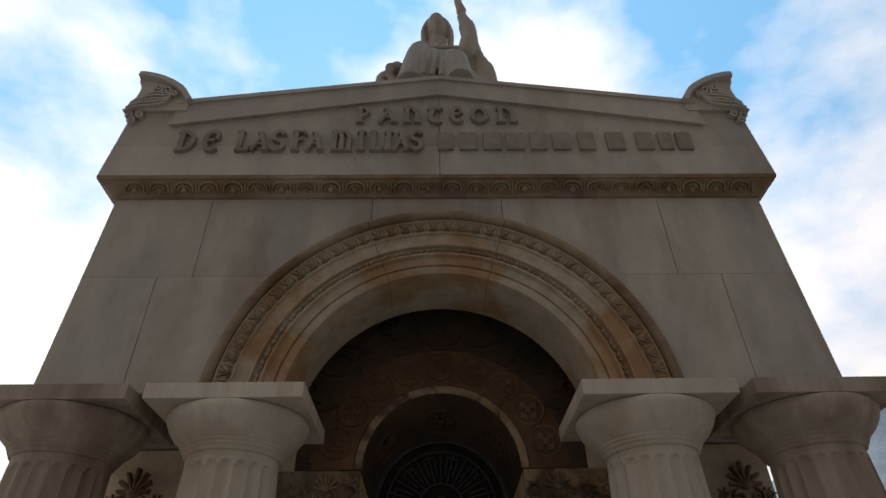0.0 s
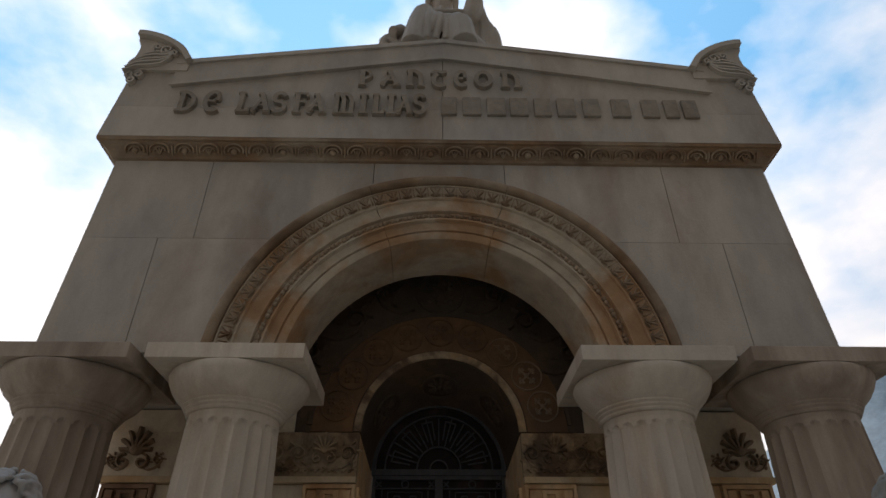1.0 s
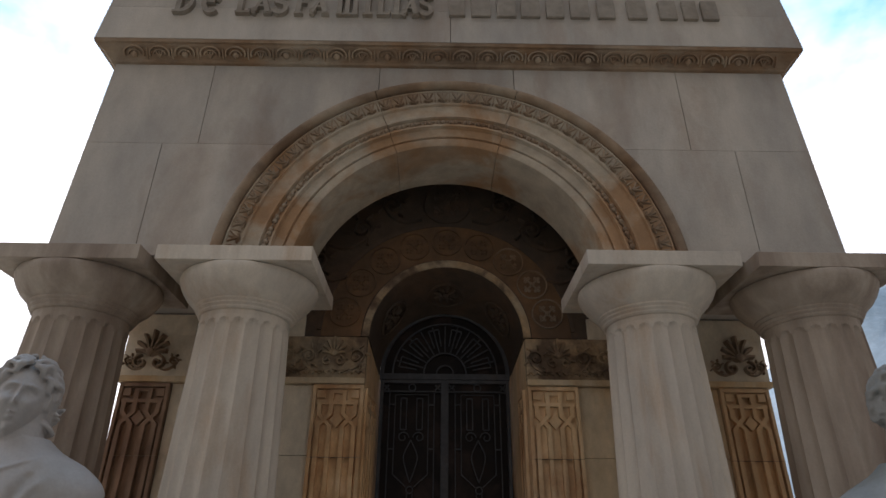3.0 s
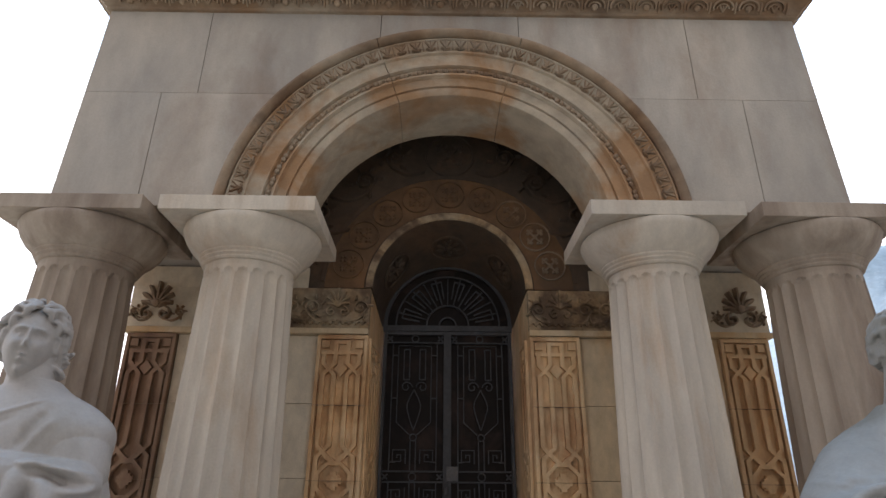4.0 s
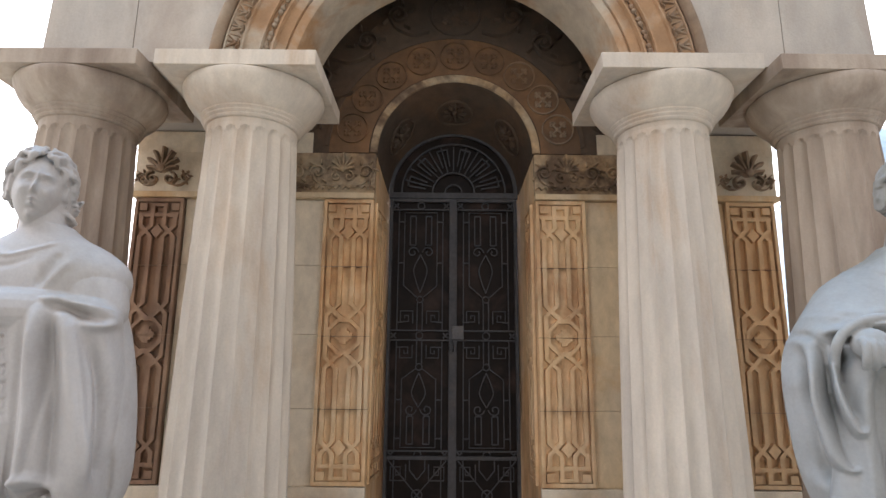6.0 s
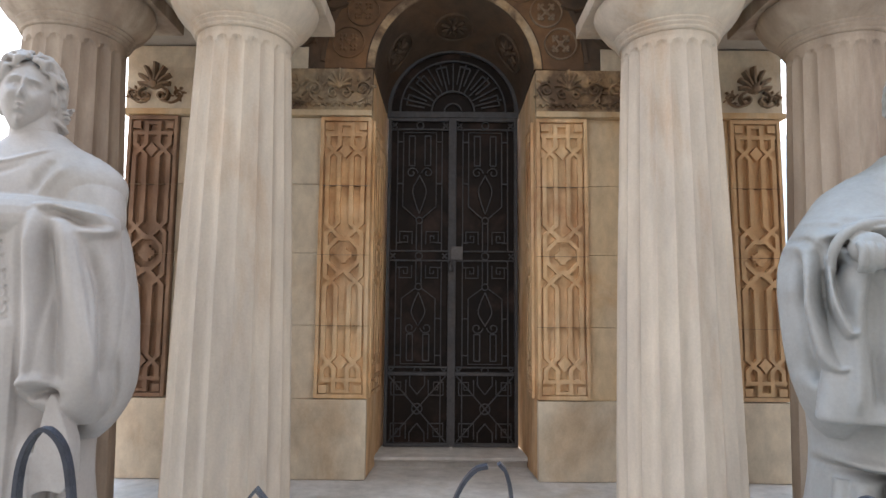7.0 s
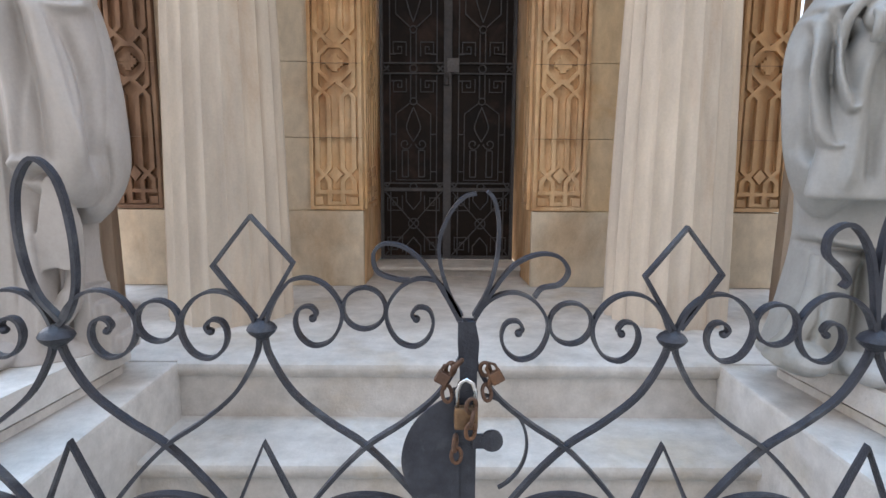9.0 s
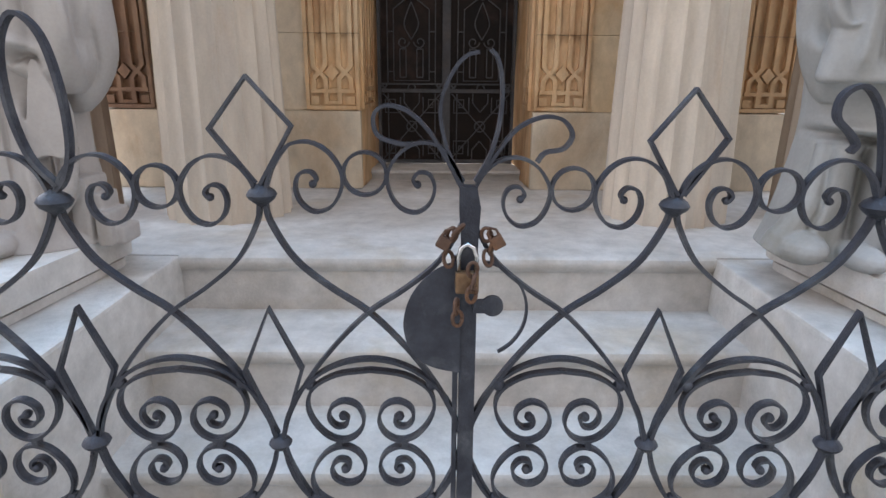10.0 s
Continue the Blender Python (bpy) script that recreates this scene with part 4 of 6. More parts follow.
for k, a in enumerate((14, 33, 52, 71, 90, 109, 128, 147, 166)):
    rosette(AX + 0.675 * math.cos(radians(a)), Z_IN + 0.675 * math.sin(radians(a)), 0.098, WALL, BAND if a < 55 else SHADED_BROWN, True, 4)
rosette(AX, 4.165, 0.165, WALL, VAULT, True, 4)
tymp = holder("tympanum_scrolls", "carved leaf scrolls over the doorway, porch shade in their colour", "carving")
for s in (-1, 1):
    bm = bmesh.new()
    for r, a, size, f in ((1.0, 70, 0.30, 1), (0.97, 50, 0.32, -1), (0.96, 31, 0.30, 1), (0.95, 14, 0.24, -1)):
        scroll_spray(bm, AX + s * r * math.cos(radians(a)), Z_IN + r * math.sin(radians(a)), size, WALL - 0.030, WALL + 0.006, f * s)
    part("scroll", bm, VAULT, tymp)
# carving on the recess vault, bent to its curve
def on_vault(u, y, lift=0.006):
    t = (y - WALL) / (DOOR_Y - WALL)
    R, zc = R_IN + (R_DOOR - R_IN) * t - lift, Z_IN + (Z_DOOR - Z_IN) * t
    return (AX + R * math.sin(u / R), y, zc + R * math.cos(u / R))


for q in (-0.42, 0.0, 0.42):
    bm = bmesh.new()
    for k in range(9):
        a = 2 * math.pi * k / 9
        tube(bm, [on_vault(q + r * math.cos(a), 4.03 + r * math.sin(a)) for r in (0.03, 0.06, 0.085)], [0.010, 0.016, 0.008], 6)
    tube(bm, [on_vault(q + 0.125 * math.cos(2 * math.pi * k / 20), 4.03 + 0.12 * math.sin(2 * math.pi * k / 20)) for k in range(21)], 0.009, 6)
    ball(bm, on_vault(q, 4.03), 0.022, 8, 6)
    part("vault_flower", bm, VAULT, tymp)
# carved bands on the jambs
for s in (-1, 1):
    jp = tagged(empty("jamb_panel"), "carved sandstone panel on the doorway's jamb", "panel", "jamb panels")
    bm = bmesh.new()
    interlace(bm, 0.0, 0.84, 0.15, 0.80, -0.006, 0.012, 0.018)
    part("interlace", bm, CARVED, jp)
    bm = bmesh.new()
    for a, b, c, d in ((-0.19, -0.165, 0.0, 1.68), (0.165, 0.19, 0.0, 1.68), (-0.165, 0.165, 0.0, 0.025), (-0.165, 0.165, 1.655, 1.68)):
        box(bm, a, b, -0.007, 0.012, c, d, 0.002)
    part("border", bm, CARVED, jp)
    jp.matrix_basis = pose(AX + s * 0.4825, 4.0, 1.18, 0, 0, -94 * s * -1 if s < 0 else -90 + 4 - 8 + 4 - 0)


# ---------------------------------------------------------------- iron doors
def greek_key(bm, cx, cz, s, sx, sz, y0, y1, w):
    line = [(-0.5, -0.5), (-0.5, 0.5), (0.5, 0.5), (0.5, -0.35), (-0.15, -0.35), (-0.15, 0.15), (0.15, 0.15), (0.15, -0.08)]
    strip(bm, [(cx + sx * u * s, cz + sz * v * s) for u, v in line], w, y0, y1)


def door_leaf(x):
    d = tagged(empty("iron_door", x, DOOR_Y, 0.795), "dark wrought iron door leaf with geometric grille", "door", "leaves of the tomb door")
    hw, H = 0.222, 2.24
    for nm, a, b, c, e in (("stile", -hw, -hw + 0.022, 0, H), ("stile", hw - 0.022, hw, 0, H)):
        bm = bmesh.new()
        box(bm, a, b, -0.016, 0.02, c, e, 0.002)
        part(nm, bm, DOORIRON, d)
    for z in (0.0, 0.465, 0.515, 1.235, 1.30, 2.155, 2.218):
        bm = bmesh.new()
        t = 0.024 if z in (0.0, 0.465, 2.218) else 0.010
        box(bm, -hw + 0.0222, hw - 0.0222, -0.012, 0.012, z, z + t, 0.002)
        part("rail", bm, DOORIRON, d)
    y0, y1, w = -0.009, 0.007, 0.0072
    for name, zb, zt, up in (("upper_grille", 1.312, 2.155, 1), ("lower_grille", 0.527, 1.235, -1)):
        bm = bmesh.new()
        for x0 in (-0.155, 0.155):
            strip(bm, [(x0, zb), (x0, zt)], w, y0, y1)
        L = zt - zb

        def P(u, v):
            return (u, zb + v * L) if up > 0 else (u, zt - v * L)
        # comb at the far end
        for u in (-0.075, -0.035, 0.035, 0.075):
            strip(bm, [P(u, 0.70), P(u, 0.95)], w, y0, y1)
        for u in (-0.055, 0.055):
            strip(bm, [P(u - 0.02, 0.95), P(u + 0.02, 0.95)], w, y0, y1)
            strip(bm, [P(u - 0.02, 0.70), P(u + 0.02, 0.70)], w, y0, y1)
        strip(bm, [P(-0.115, 0.62), P(-0.115, 0.98), P(0.115, 0.98), P(0.115, 0.62)], w, y0, y1)
        # lens and scrolls
        for f in (-1, 1):
            strip(bm, smooth_line([P(0, 0.62), P(f * 0.045, 0.50), P(f * 0.03, 0.40), P(0, 0.30)], 6), w, y0, y1)
            sp = spiral(0.055 * f, 0, 0.042, 0.012, 180 if f > 0 else 0, -1.15 * f * 1, 22)
            strip(bm, [P(u, 0.64 + v / L) for u, v in sp], w, y0, y1)
            strip(bm, [P(f * 0.115, 0.62), P(f * 0.115, 0.36), P(f * 0.025, 0.265)], w, y0, y1)
            strip(bm, [P(f * 0.018, 0.22), P(f * 0.018, 0.0)], w, y0, y1)
            greek_key(bm, f * 0.09, P(0, 0.10)[1], 0.085, f, up, y0, y1, w)
            for v in (0.06, 0.55, 0.9):
                strip(bm, [P(f * 0.155, v), P(f * 0.115, v)], w, y0, y1)
        strip(bm, [(0.022 * math.cos(2 * math.pi * i / 16), P(0, 0.245)[1] + 0.022 * math.sin(2 * math.pi * i / 16)) for i in range(16)], w, y0, y1, closed=True)
        part(name, bm, DOORIRON, d)
    bm = bmesh.new()
    for f in (-1, 1):
        strip(bm, [(f * 0.19, 0.03), (-f * 0.19, 0.46)], w, y0, y1)
        for zc, sz in ((0.10, 1), (0.385, -1)):
            greek_key(bm, f * 0.125, zc, 0.10, f, sz, y0, y1, w)
        for zc, sz in ((0.09, 1), (0.40, -1)):
            strip(bm, [(f * 0.05, 0.02 if sz > 0 else 0.46), (f * 0.05, zc), (0.0, zc + sz * 0.06)], w, y0, y1)
        strip(bm, [(f * 0.155, 0.02), (f * 0.155, 0.46)], w, y0, y1)
    strip(bm, [(0.034 * math.cos(2 * math.pi * i / 16), 0.245 + 0.034 * math.sin(2 * math.pi * i / 16)) for i in range(16)], w, y0, y1, closed=True)
    part("bottom_grille", bm, DOORIRON, d)
    bm = bmesh.new()
    for zc in (0.495, 1.272, 2.19):
        for x0 in (-0.178, 0.178):
            for a in range(4):
                q = radians(45 + 90 * a)
                strip(bm, [(x0, zc), (x0 + 0.024 * math.cos(q), zc + 0.024 * math.sin(q))], 0.010, y0, y1)
        strip(bm, [(0.024 * math.cos(2 * math.pi * i / 14), zc + 0.024 * math.sin(2 * math.pi * i / 14)) for i in range(14)], w, y0, y1, closed=True)
    part("rail_ornament", bm, DOORIRON, d)
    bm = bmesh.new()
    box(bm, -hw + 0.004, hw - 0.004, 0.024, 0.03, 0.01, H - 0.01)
    part("pane", bm, DOORGLASS, d, "dusty pane behind the grille, coloured dark for the unlit chamber")
    return d


leaf_a = door_leaf(AX - 0.2275)
leaf_b = copy_thing(leaf_a, pose(AX + 0.2275, DOOR_Y, 0.795))
bm = bmesh.new()
box(bm, 0.0, 0.078, -0.034, -0.0165, 1.245, 1.335, 0.003)
part("lock_plate", bm, LOCKSTEEL, leaf_b, "grey metal lock plate").location = (-0.232, 0, 0)
bm = bmesh.new()
lathe(bm, [(0.017, 1.165), (0.019, 1.17), (0.019, 1.20), (0.014, 1.207)], -0.237, -0.036, 12)
tube(bm, [(-0.249, -0.036, 1.205), (-0.249, -0.036, 1.23), (-0.237, -0.036, 1.242), (-0.225, -0.036, 1.23), (-0.225, -0.036, 1.205)], 0.004, 6)
part("padlock", bm, DOORIRON, leaf_b, "small hanging padlock")
bm = bmesh.new()
box(bm, AX - 0.026, AX + 0.026, DOOR_Y - 0.024, DOOR_Y - 0.0165, 0.80, 3.03, 0.002)
part("cover_strip", bm, DOORIRON, leaf_a).matrix_world = Matrix.Identity(4)
bpy.data.objects["cover_strip"].matrix_parent_inverse = leaf_a.matrix_basis.inverted()

fan = tagged(empty("fanlight", AX, DOOR_Y, 3.035), "half-round iron fanlight with radial bars", "fanlight")
bm = bmesh.new()
box(bm, -0.458, 0.458, -0.02, 0.02, 0.003, 0.045, 0.003)
part("transom", bm, DOORIRON, fan)
for k in range(11):
    a = radians(15 + 15 * k)
    bm = bmesh.new()
    c, s_ = math.cos(a), math.sin(a)
    strip(bm, [(0.16 * c, 0.05 + 0.16 * s_), (0.36 * c, 0.05 + 0.36 * s_)], 0.008, -0.009, 0.008)
    if k % 2 == 0:
        for o in (-0.025, 0.025):
            strip(bm, [(0.2 * c - o * s_, 0.05 + 0.2 * s_ + o * c), (0.33 * c - o * 1.5 * s_, 0.05 + 0.33 * s_ + o * 1.5 * c)], 0.008, -0.009, 0.008)
        strip(bm, [(0.33 * c + 0.0375 * s_, 0.05 + 0.33 * s_ - 0.0375 * c), (0.33 * c - 0.0375 * s_, 0.05 + 0.33 * s_ + 0.0375 * c)], 0.008, -0.009, 0.008)
    part("bar", bm, DOORIRON, fan)
for r, w in ((0.06, 0.009), (0.15, 0.010), (0.37, 0.010), (0.445, 0.026)):
    bm = bmesh.new()
    strip(bm, [(r * math.cos(math.pi * i / 32), 0.047 + r * math.sin(math.pi * i / 32)) for i in range(33)], w, -0.012, 0.012)
    part("hoop", bm, DOORIRON, fan)
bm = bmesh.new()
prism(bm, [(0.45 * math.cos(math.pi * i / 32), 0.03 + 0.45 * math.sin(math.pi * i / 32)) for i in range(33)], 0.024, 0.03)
part("pane", bm, DOORGLASS, fan, "glass pane coloured dark for the unlit chamber")


# ---------------------------------------------------------------- garden gate of wrought iron
GATE_Y = 1.15
KN, LOW = 1.193, 0.727          # heights of the upper and lower knots
PITCH = 0.3495
GX = 0.017                      # the middle post
YA, YB = -0.0085, 0.0085          # bars are flat iron on edge


BAR_COUNT = iter(range(100000))


def iron(name, line, w, parent, closed=False, y0=YA, y1=YB, mat=None, label=""):
    bm = bmesh.new()
    shift = 0.0007 * (next(BAR_COUNT) % 7 - 3)
    strip(bm, line, w * 0.88, y0 + shift, y1 + shift, closed)
    return part(name, bm, mat or IRON, parent, label, sharp=50)


def knot(x, z, parent, s=1.0):
    bm = bmesh.new()
    lathe(bm, [(0.006, z - 0.020 * s), (0.016 * s, z - 0.012 * s), (0.022 * s, z - 0.007 * s), (0.026 * s, z), (0.022 * s, z + 0.007 * s), (0.015 * s, z + 0.012 * s), (0.006, z + 0.018 * s)], x, 0, 14)
    part("collar", bm, IRON, parent, sharp=40)


def top_scroll(x, f, parent, dz=0.0):
    """From the collar up, over and back under: a scroll that ends in a small ball."""
    up = [(0.006, 0.015), (0.022, 0.050), (0.050, 0.074), (0.084, 0.079), (0.115, 0.063), (0.136, 0.030), (0.134, -0.002), (0.116, -0.030), (0.088, -0.038), (0.066, -0.022), (0.058, 0.004),
          (0.066, 0.026), (0.084, 0.030), (0.094, 0.018), (0.088, 0.008)]
    iron("scroll", [(x + f * p[0], KN + p[1] + dz * min(1, p[0] / 0.05)) for p in smooth_line(up, 4)], 0.0062, parent)
    bm = bmesh.new()
    ball(bm, (x + f * 0.087, 0, KN + 0.009 + dz), (0.007, 0.010, 0.007), 8, 6)
    part("scroll_tip", bm, IRON, parent, smooth=True)


def lattice(x, f, parent, n, zs=1):
    """The long bar from an upper collar to the next lower collar."""
    pts = [(0.004, 0.466), (0.012, 0.43), (0.05, 0.365), (0.11, 0.313), (0.175, 0.268), (0.24, 0.20), (0.295, 0.125), (0.33, 0.055), (0.343, 0.01)]
    k = PITCH / 0.3495
    iron("lattice_bar", [(x + f * p[0] * k, LOW + zs * p[1]) for p in smooth_line(pts, 5)], 0.0080, parent, y0=YA + 0.003 * n, y1=YB + 0.003 * n)


def ring_cell(x, parent):
    """Hoops and four scrolls between two lower collars; x: the cell's middle."""
    z = LOW
    for s in (-1, 1):
        arc = [(x + 0.172 * math.cos(radians(a)) * 0.97, z + s * 0.178 * math.sin(radians(a))) for a in range(8, 173, 6)]
        iron("hoop", arc, 0.0066, parent)
        # each end of the oval bar winds into a spiral
        om = [(0.0, 0.155), (0.060, 0.146), (0.104, 0.120), (0.118, 0.085), (0.108, 0.048), (0.082, 0.017), (0.052, 0.008), (0.026, 0.022), (0.014, 0.050), (0.024, 0.080), (0.050, 0.091),
              (0.074, 0.078), (0.079, 0.055), (0.066, 0.038), (0.049, 0.040), (0.044, 0.054), (0.054, 0.062)]
        half = smooth_line(om, 4)
        for f in (-1, 1):
            iron("oval_bar", [(x + f * p[0], z + s * p[1]) for p in half], 0.0066, parent)
            bm = bmesh.new()
            ball(bm, (x + f * 0.053, 0, z + s * 0.058), (0.009, 0.012, 0.009), 8, 6)
            part("spiral_tip", bm, IRON, parent, smooth=True)
            bm = bmesh.new()
            ball(bm, (x + f * 0.112, 0, z + s * 0.124), 0.012, 10, 7)
            part("ball", bm, IRON, parent, smooth=True)
        for f in (-1, 1):
            if s > 0:
                bm = bmesh.new()
                box(bm, x + f * 0.062 - 0.006, x + f * 0.062 + 0.006, -0.009, 0.009, z - 0.008, z + 0.008, 0.002)
                part("clip", bm, IRON, parent)


def diamond(x, z0, w, h, parent, skew=0.0):
    """A pointed finial that stands on a collar."""
    wide = h * 0.52
    iron("diamond_finial", [(x - 0.004, z0), (x - w + skew, z0 + wide), (x + skew, z0 + h), (x + w + skew * 0.6, z0 + wide + 0.005), (x + 0.006, z0)], 0.0072, parent)


left_leaf = tagged(empty("gate_leaf", 0, GATE_Y, 0), "grey wrought iron gate leaf with scrolls and a lock plate", "gate", "leaves of the garden gate")
right_leaf = tagged(empty("gate_leaf", 0, GATE_Y, 0), "grey wrought iron gate leaf with scrolls and the middle post", "gate", "leaves of the garden gate")
fence_l = tagged(empty("fence_panel", 0, GATE_Y, 0), "grey wrought iron fence panel with a loop finial", "fence", "fence beside the gate")
fence_r = tagged(empty("fence_panel", 0, GATE_Y, 0), "grey wrought iron fence panel with a curled finial", "fence", "fence beside the gate")

for parent, f in ((left_leaf, -1), (right_leaf, 1)):
    k1, k2 = GX + f * PITCH, GX + f * 2 * PITCH
    rise = 0.024 if f < 0 else 0.0
    knot(k1, KN + rise * 0.6, parent)
    knot(k1, LOW, parent, 0.85)      # the left leaf's inner scrolls sit a little higher
    top_scroll(GX, f, parent, rise)
    top_scroll(k1, -f, parent, rise)
    top_scroll(k1, f, parent)
    for m in (GX + f * PITCH / 2, GX + f * PITCH * 1.5):
        up = rise if abs(m - GX) < PITCH else 0.0
        iron("ring", [(m + 0.036 * math.cos(2 * math.pi * i / 24), KN + 0.027 + up + 0.036 * math.sin(2 * math.pi * i / 24)) for i in range(24)], 0.0062, parent, closed=True)
        ring_cell(m, parent)
    for zs, zb in ((1, LOW), (-1, LOW)):
        lattice(GX, f, parent, 0, zs)
        lattice(k1, -f, parent, 1, zs)
        lattice(k1, f, parent, 0, zs)
    lattice(k2, -f, parent, 1, 1)
    lattice(k2, -f, parent, 1, -1)
    diamond(k1 + (-0.006 if f < 0 else 0.006), KN + 0.018 + rise * 0.6, 0.066, 0.174, parent, -0.006 if f < 0 else 0.008)
    diamond(k1, LOW + 0.016, 0.052, 0.258, parent, -0.004)
    bm = bmesh.new()
    box(bm, min(GX, k2) + 0.02, max(GX, k2) - 0.02, -0.012, 0.012, 0.245, 0.262, 0.002)
    part("bottom_rail", bm, IRON, parent)
    bm = bmesh.new()
    box(bm, k1 - 0.009, k1 + 0.009, -0.009, 0.009, 0.0, 0.246, 0.002)
    part("foot", bm, IRON, parent)

for parent, f in ((fence_l, -1), (fence_r, 1)):
    k2, k3 = GX + f * 2 * PITCH, GX + f * 3 * PITCH
    knot(k2, KN, parent, 1.15)
    knot(k2, LOW, parent)
    knot(k3, KN, parent)
    knot(k3, LOW, parent)
    top_scroll(k2, -f, parent)
    top_scroll(k2, f, parent)
    top_scroll(k3, -f, parent)
    m = GX + f * PITCH * 2.5
    iron("ring", [(m + 0.036 * math.cos(2 * math.pi * i / 24), KN + 0.027 + 0.036 * math.sin(2 * math.pi * i / 24)) for i in range(24)], 0.0068, parent, closed=True)
    ring_cell(m, parent)
    for zs in (1, -1):
        lattice(k2, f, parent, 0, zs)
        lattice(k3, -f, parent, 1, zs)
    diamond(k2, LOW + 0.016, 0.052, 0.258, parent, 0.006)
    diamond(k3, LOW + 0.016, 0.052, 0.258, parent)
    diamond(k3, KN + 0.018, 0.066, 0.174, parent)
    for x in (k2, k3):
        bm = bmesh.new()
        box(bm, x - 0.010, x + 0.010, -0.010, 0.010, 0.0, LOW - 0.46, 0.002)
        part("foot", bm, IRON, parent)
    bm = bmesh.new()
    box(bm, min(k2, k3), max(k2, k3), -0.012, 0.012, 0.245, 0.262, 0.002)
    part("bottom_rail", bm, IRON, parent)

# loop finial over the left fence post, curl over the right one
kx = GX - 2 * PITCH
loop = smooth_line([(kx + 0.012, KN + 0.025), (kx - 0.028, KN + 0.075), (kx - 0.048, KN + 0.16), (kx - 0.045, KN + 0.25), (kx - 0.015, KN + 0.298), (kx + 0.022, KN + 0.265), (kx + 0.040, KN + 0.18),
                    (kx + 0.040, KN + 0.09), (kx + 0.022, KN + 0.035), (kx - 0.002, KN + 0.012)], 5)
iron("loop_finial", loop, 0.0085, fence_l)
kx = GX + 2 * PITCH
curl = smooth_line([(kx - 0.002, KN + 0.015), (kx - 0.012, KN + 0.09), (kx - 0.03, KN + 0.16), (kx - 0.062, KN + 0.198), (kx - 0.095, KN + 0.185), (kx - 0.10, KN + 0.15), (kx - 0.075, KN + 0.125), (kx - 0.060, KN + 0.105), (kx - 0.068, KN + 0.092)], 5)
iron("curl_finial", curl, 0.0085, fence_r)
loop = smooth_line([(kx - 0.002, KN + 0.015), (kx - 0.008, KN + 0.10), (kx - 0.002, KN + 0.19), (kx + 0.03, KN + 0.275), (kx + 0.07, KN + 0.28), (kx + 0.085, KN + 0.2), (kx + 0.06, KN + 0.1), (kx + 0.01, KN + 0.02)], 5)
iron("loop_finial", loop, 0.0085, fence_r)

# middle post with its crown
bm = bmesh.new()
prism(bm, [(GX - 0.013, 0.0), (GX + 0.016, 0.0), (GX + 0.017, 1.13), (GX + 0.020, 1.19), (GX + 0.013, 1.225), (GX - 0.016, 1.225), (GX - 0.016, 1.18), (GX - 0.012, 1.13)], -0.014, 0.012)
part("middle_post", bm, IRON, right_leaf)
bm = bmesh.new()
box(bm, GX - 0.024, GX - 0.0145, -0.010, 0.014, 0.0, 1.10, 0.002)
part("meeting_bar", bm, IRON, left_leaf)
crown_l = [(GX - 0.010, KN + 0.04), (GX - 0.03, KN + 0.075), (GX - 0.046, KN + 0.125), (GX - 0.048, KN + 0.17), (GX - 0.03, KN + 0.215), (GX - 0.008, KN + 0.24), (GX + 0.012, KN + 0.246)]
crown_r = [(GX + 0.010, KN + 0.04), (GX + 0.034, KN + 0.085), (GX + 0.048, KN + 0.14), (GX + 0.050, KN + 0.195), (GX + 0.042, KN + 0.235), (GX + 0.030, KN + 0.25)]
curl_l = [(GX - 0.014, KN + 0.03), (GX - 0.038, KN + 0.075), (GX - 0.070, KN + 0.125), (GX - 0.105, KN + 0.155), (GX - 0.14, KN + 0.162), (GX - 0.158, KN + 0.145), (GX - 0.152, KN + 0.115), (GX - 0.12, KN + 0.102), (GX - 0.098, KN + 0.100)]
curl_r = [(GX + 0.016, KN + 0.04), (GX + 0.040, KN + 0.08), (GX + 0.075, KN + 0.125), (GX + 0.115, KN + 0.145), (GX + 0.15, KN + 0.142), (GX + 0.168, KN + 0.118), (GX + 0.155, KN + 0.095), (GX + 0.125, KN + 0.088), (GX + 0.112, KN + 0.072)]
iron("crown_bar", smooth_line(crown_l, 5), 0.0070, left_leaf)
iron("crown_bar", smooth_line(curl_l, 5), 0.0070, left_leaf)
iron("crown_bar", smooth_line(crown_r, 5), 0.0070, right_leaf)
iron("crown_bar", smooth_line(curl_r, 5), 0.0070, right_leaf)

# lock plate, keeper and half hoop
bm = bmesh.new()
arc = [(GX - 0.012, 1.095), (GX - 0.035, 1.092), (GX - 0.072, 1.068), (GX - 0.10, 1.03), (GX - 0.112, 0.985), (GX - 0.106, 0.945), (GX - 0.088, 0.915), (GX - 0.058, 0.896), (GX - 0.012, 0.886)]
prism(bm, [tuple(p) for p in smooth_line(arc, 4)], -0.020, -0.0145)
part("lock_plate", bm, IRON, left_leaf, "scratched half-round lock plate")
bm = bmesh.new()
prism(bm, [(GX + 0.044 + 0.019 * math.cos(2 * math.pi * i / 20), 1.016 + 0.019 * math.sin(2 * math.pi * i / 20)) for i in range(20)], -0.022, -0.0145)
box(bm, GX + 0.010, GX + 0.034, -0.021, -0.015, 1.002, 1.028, 0.001)
part("keeper", bm, IRON, right_leaf, "small round iron keeper")
iron("half_hoop", [(GX + 0.015 + 0.092 * math.cos(radians(a)), 1.0 + 0.092 * math.sin(radians(a))) for a in range(-62, 86, 6)], 0.0055, right_leaf, y0=-0.004, y1=0.004)

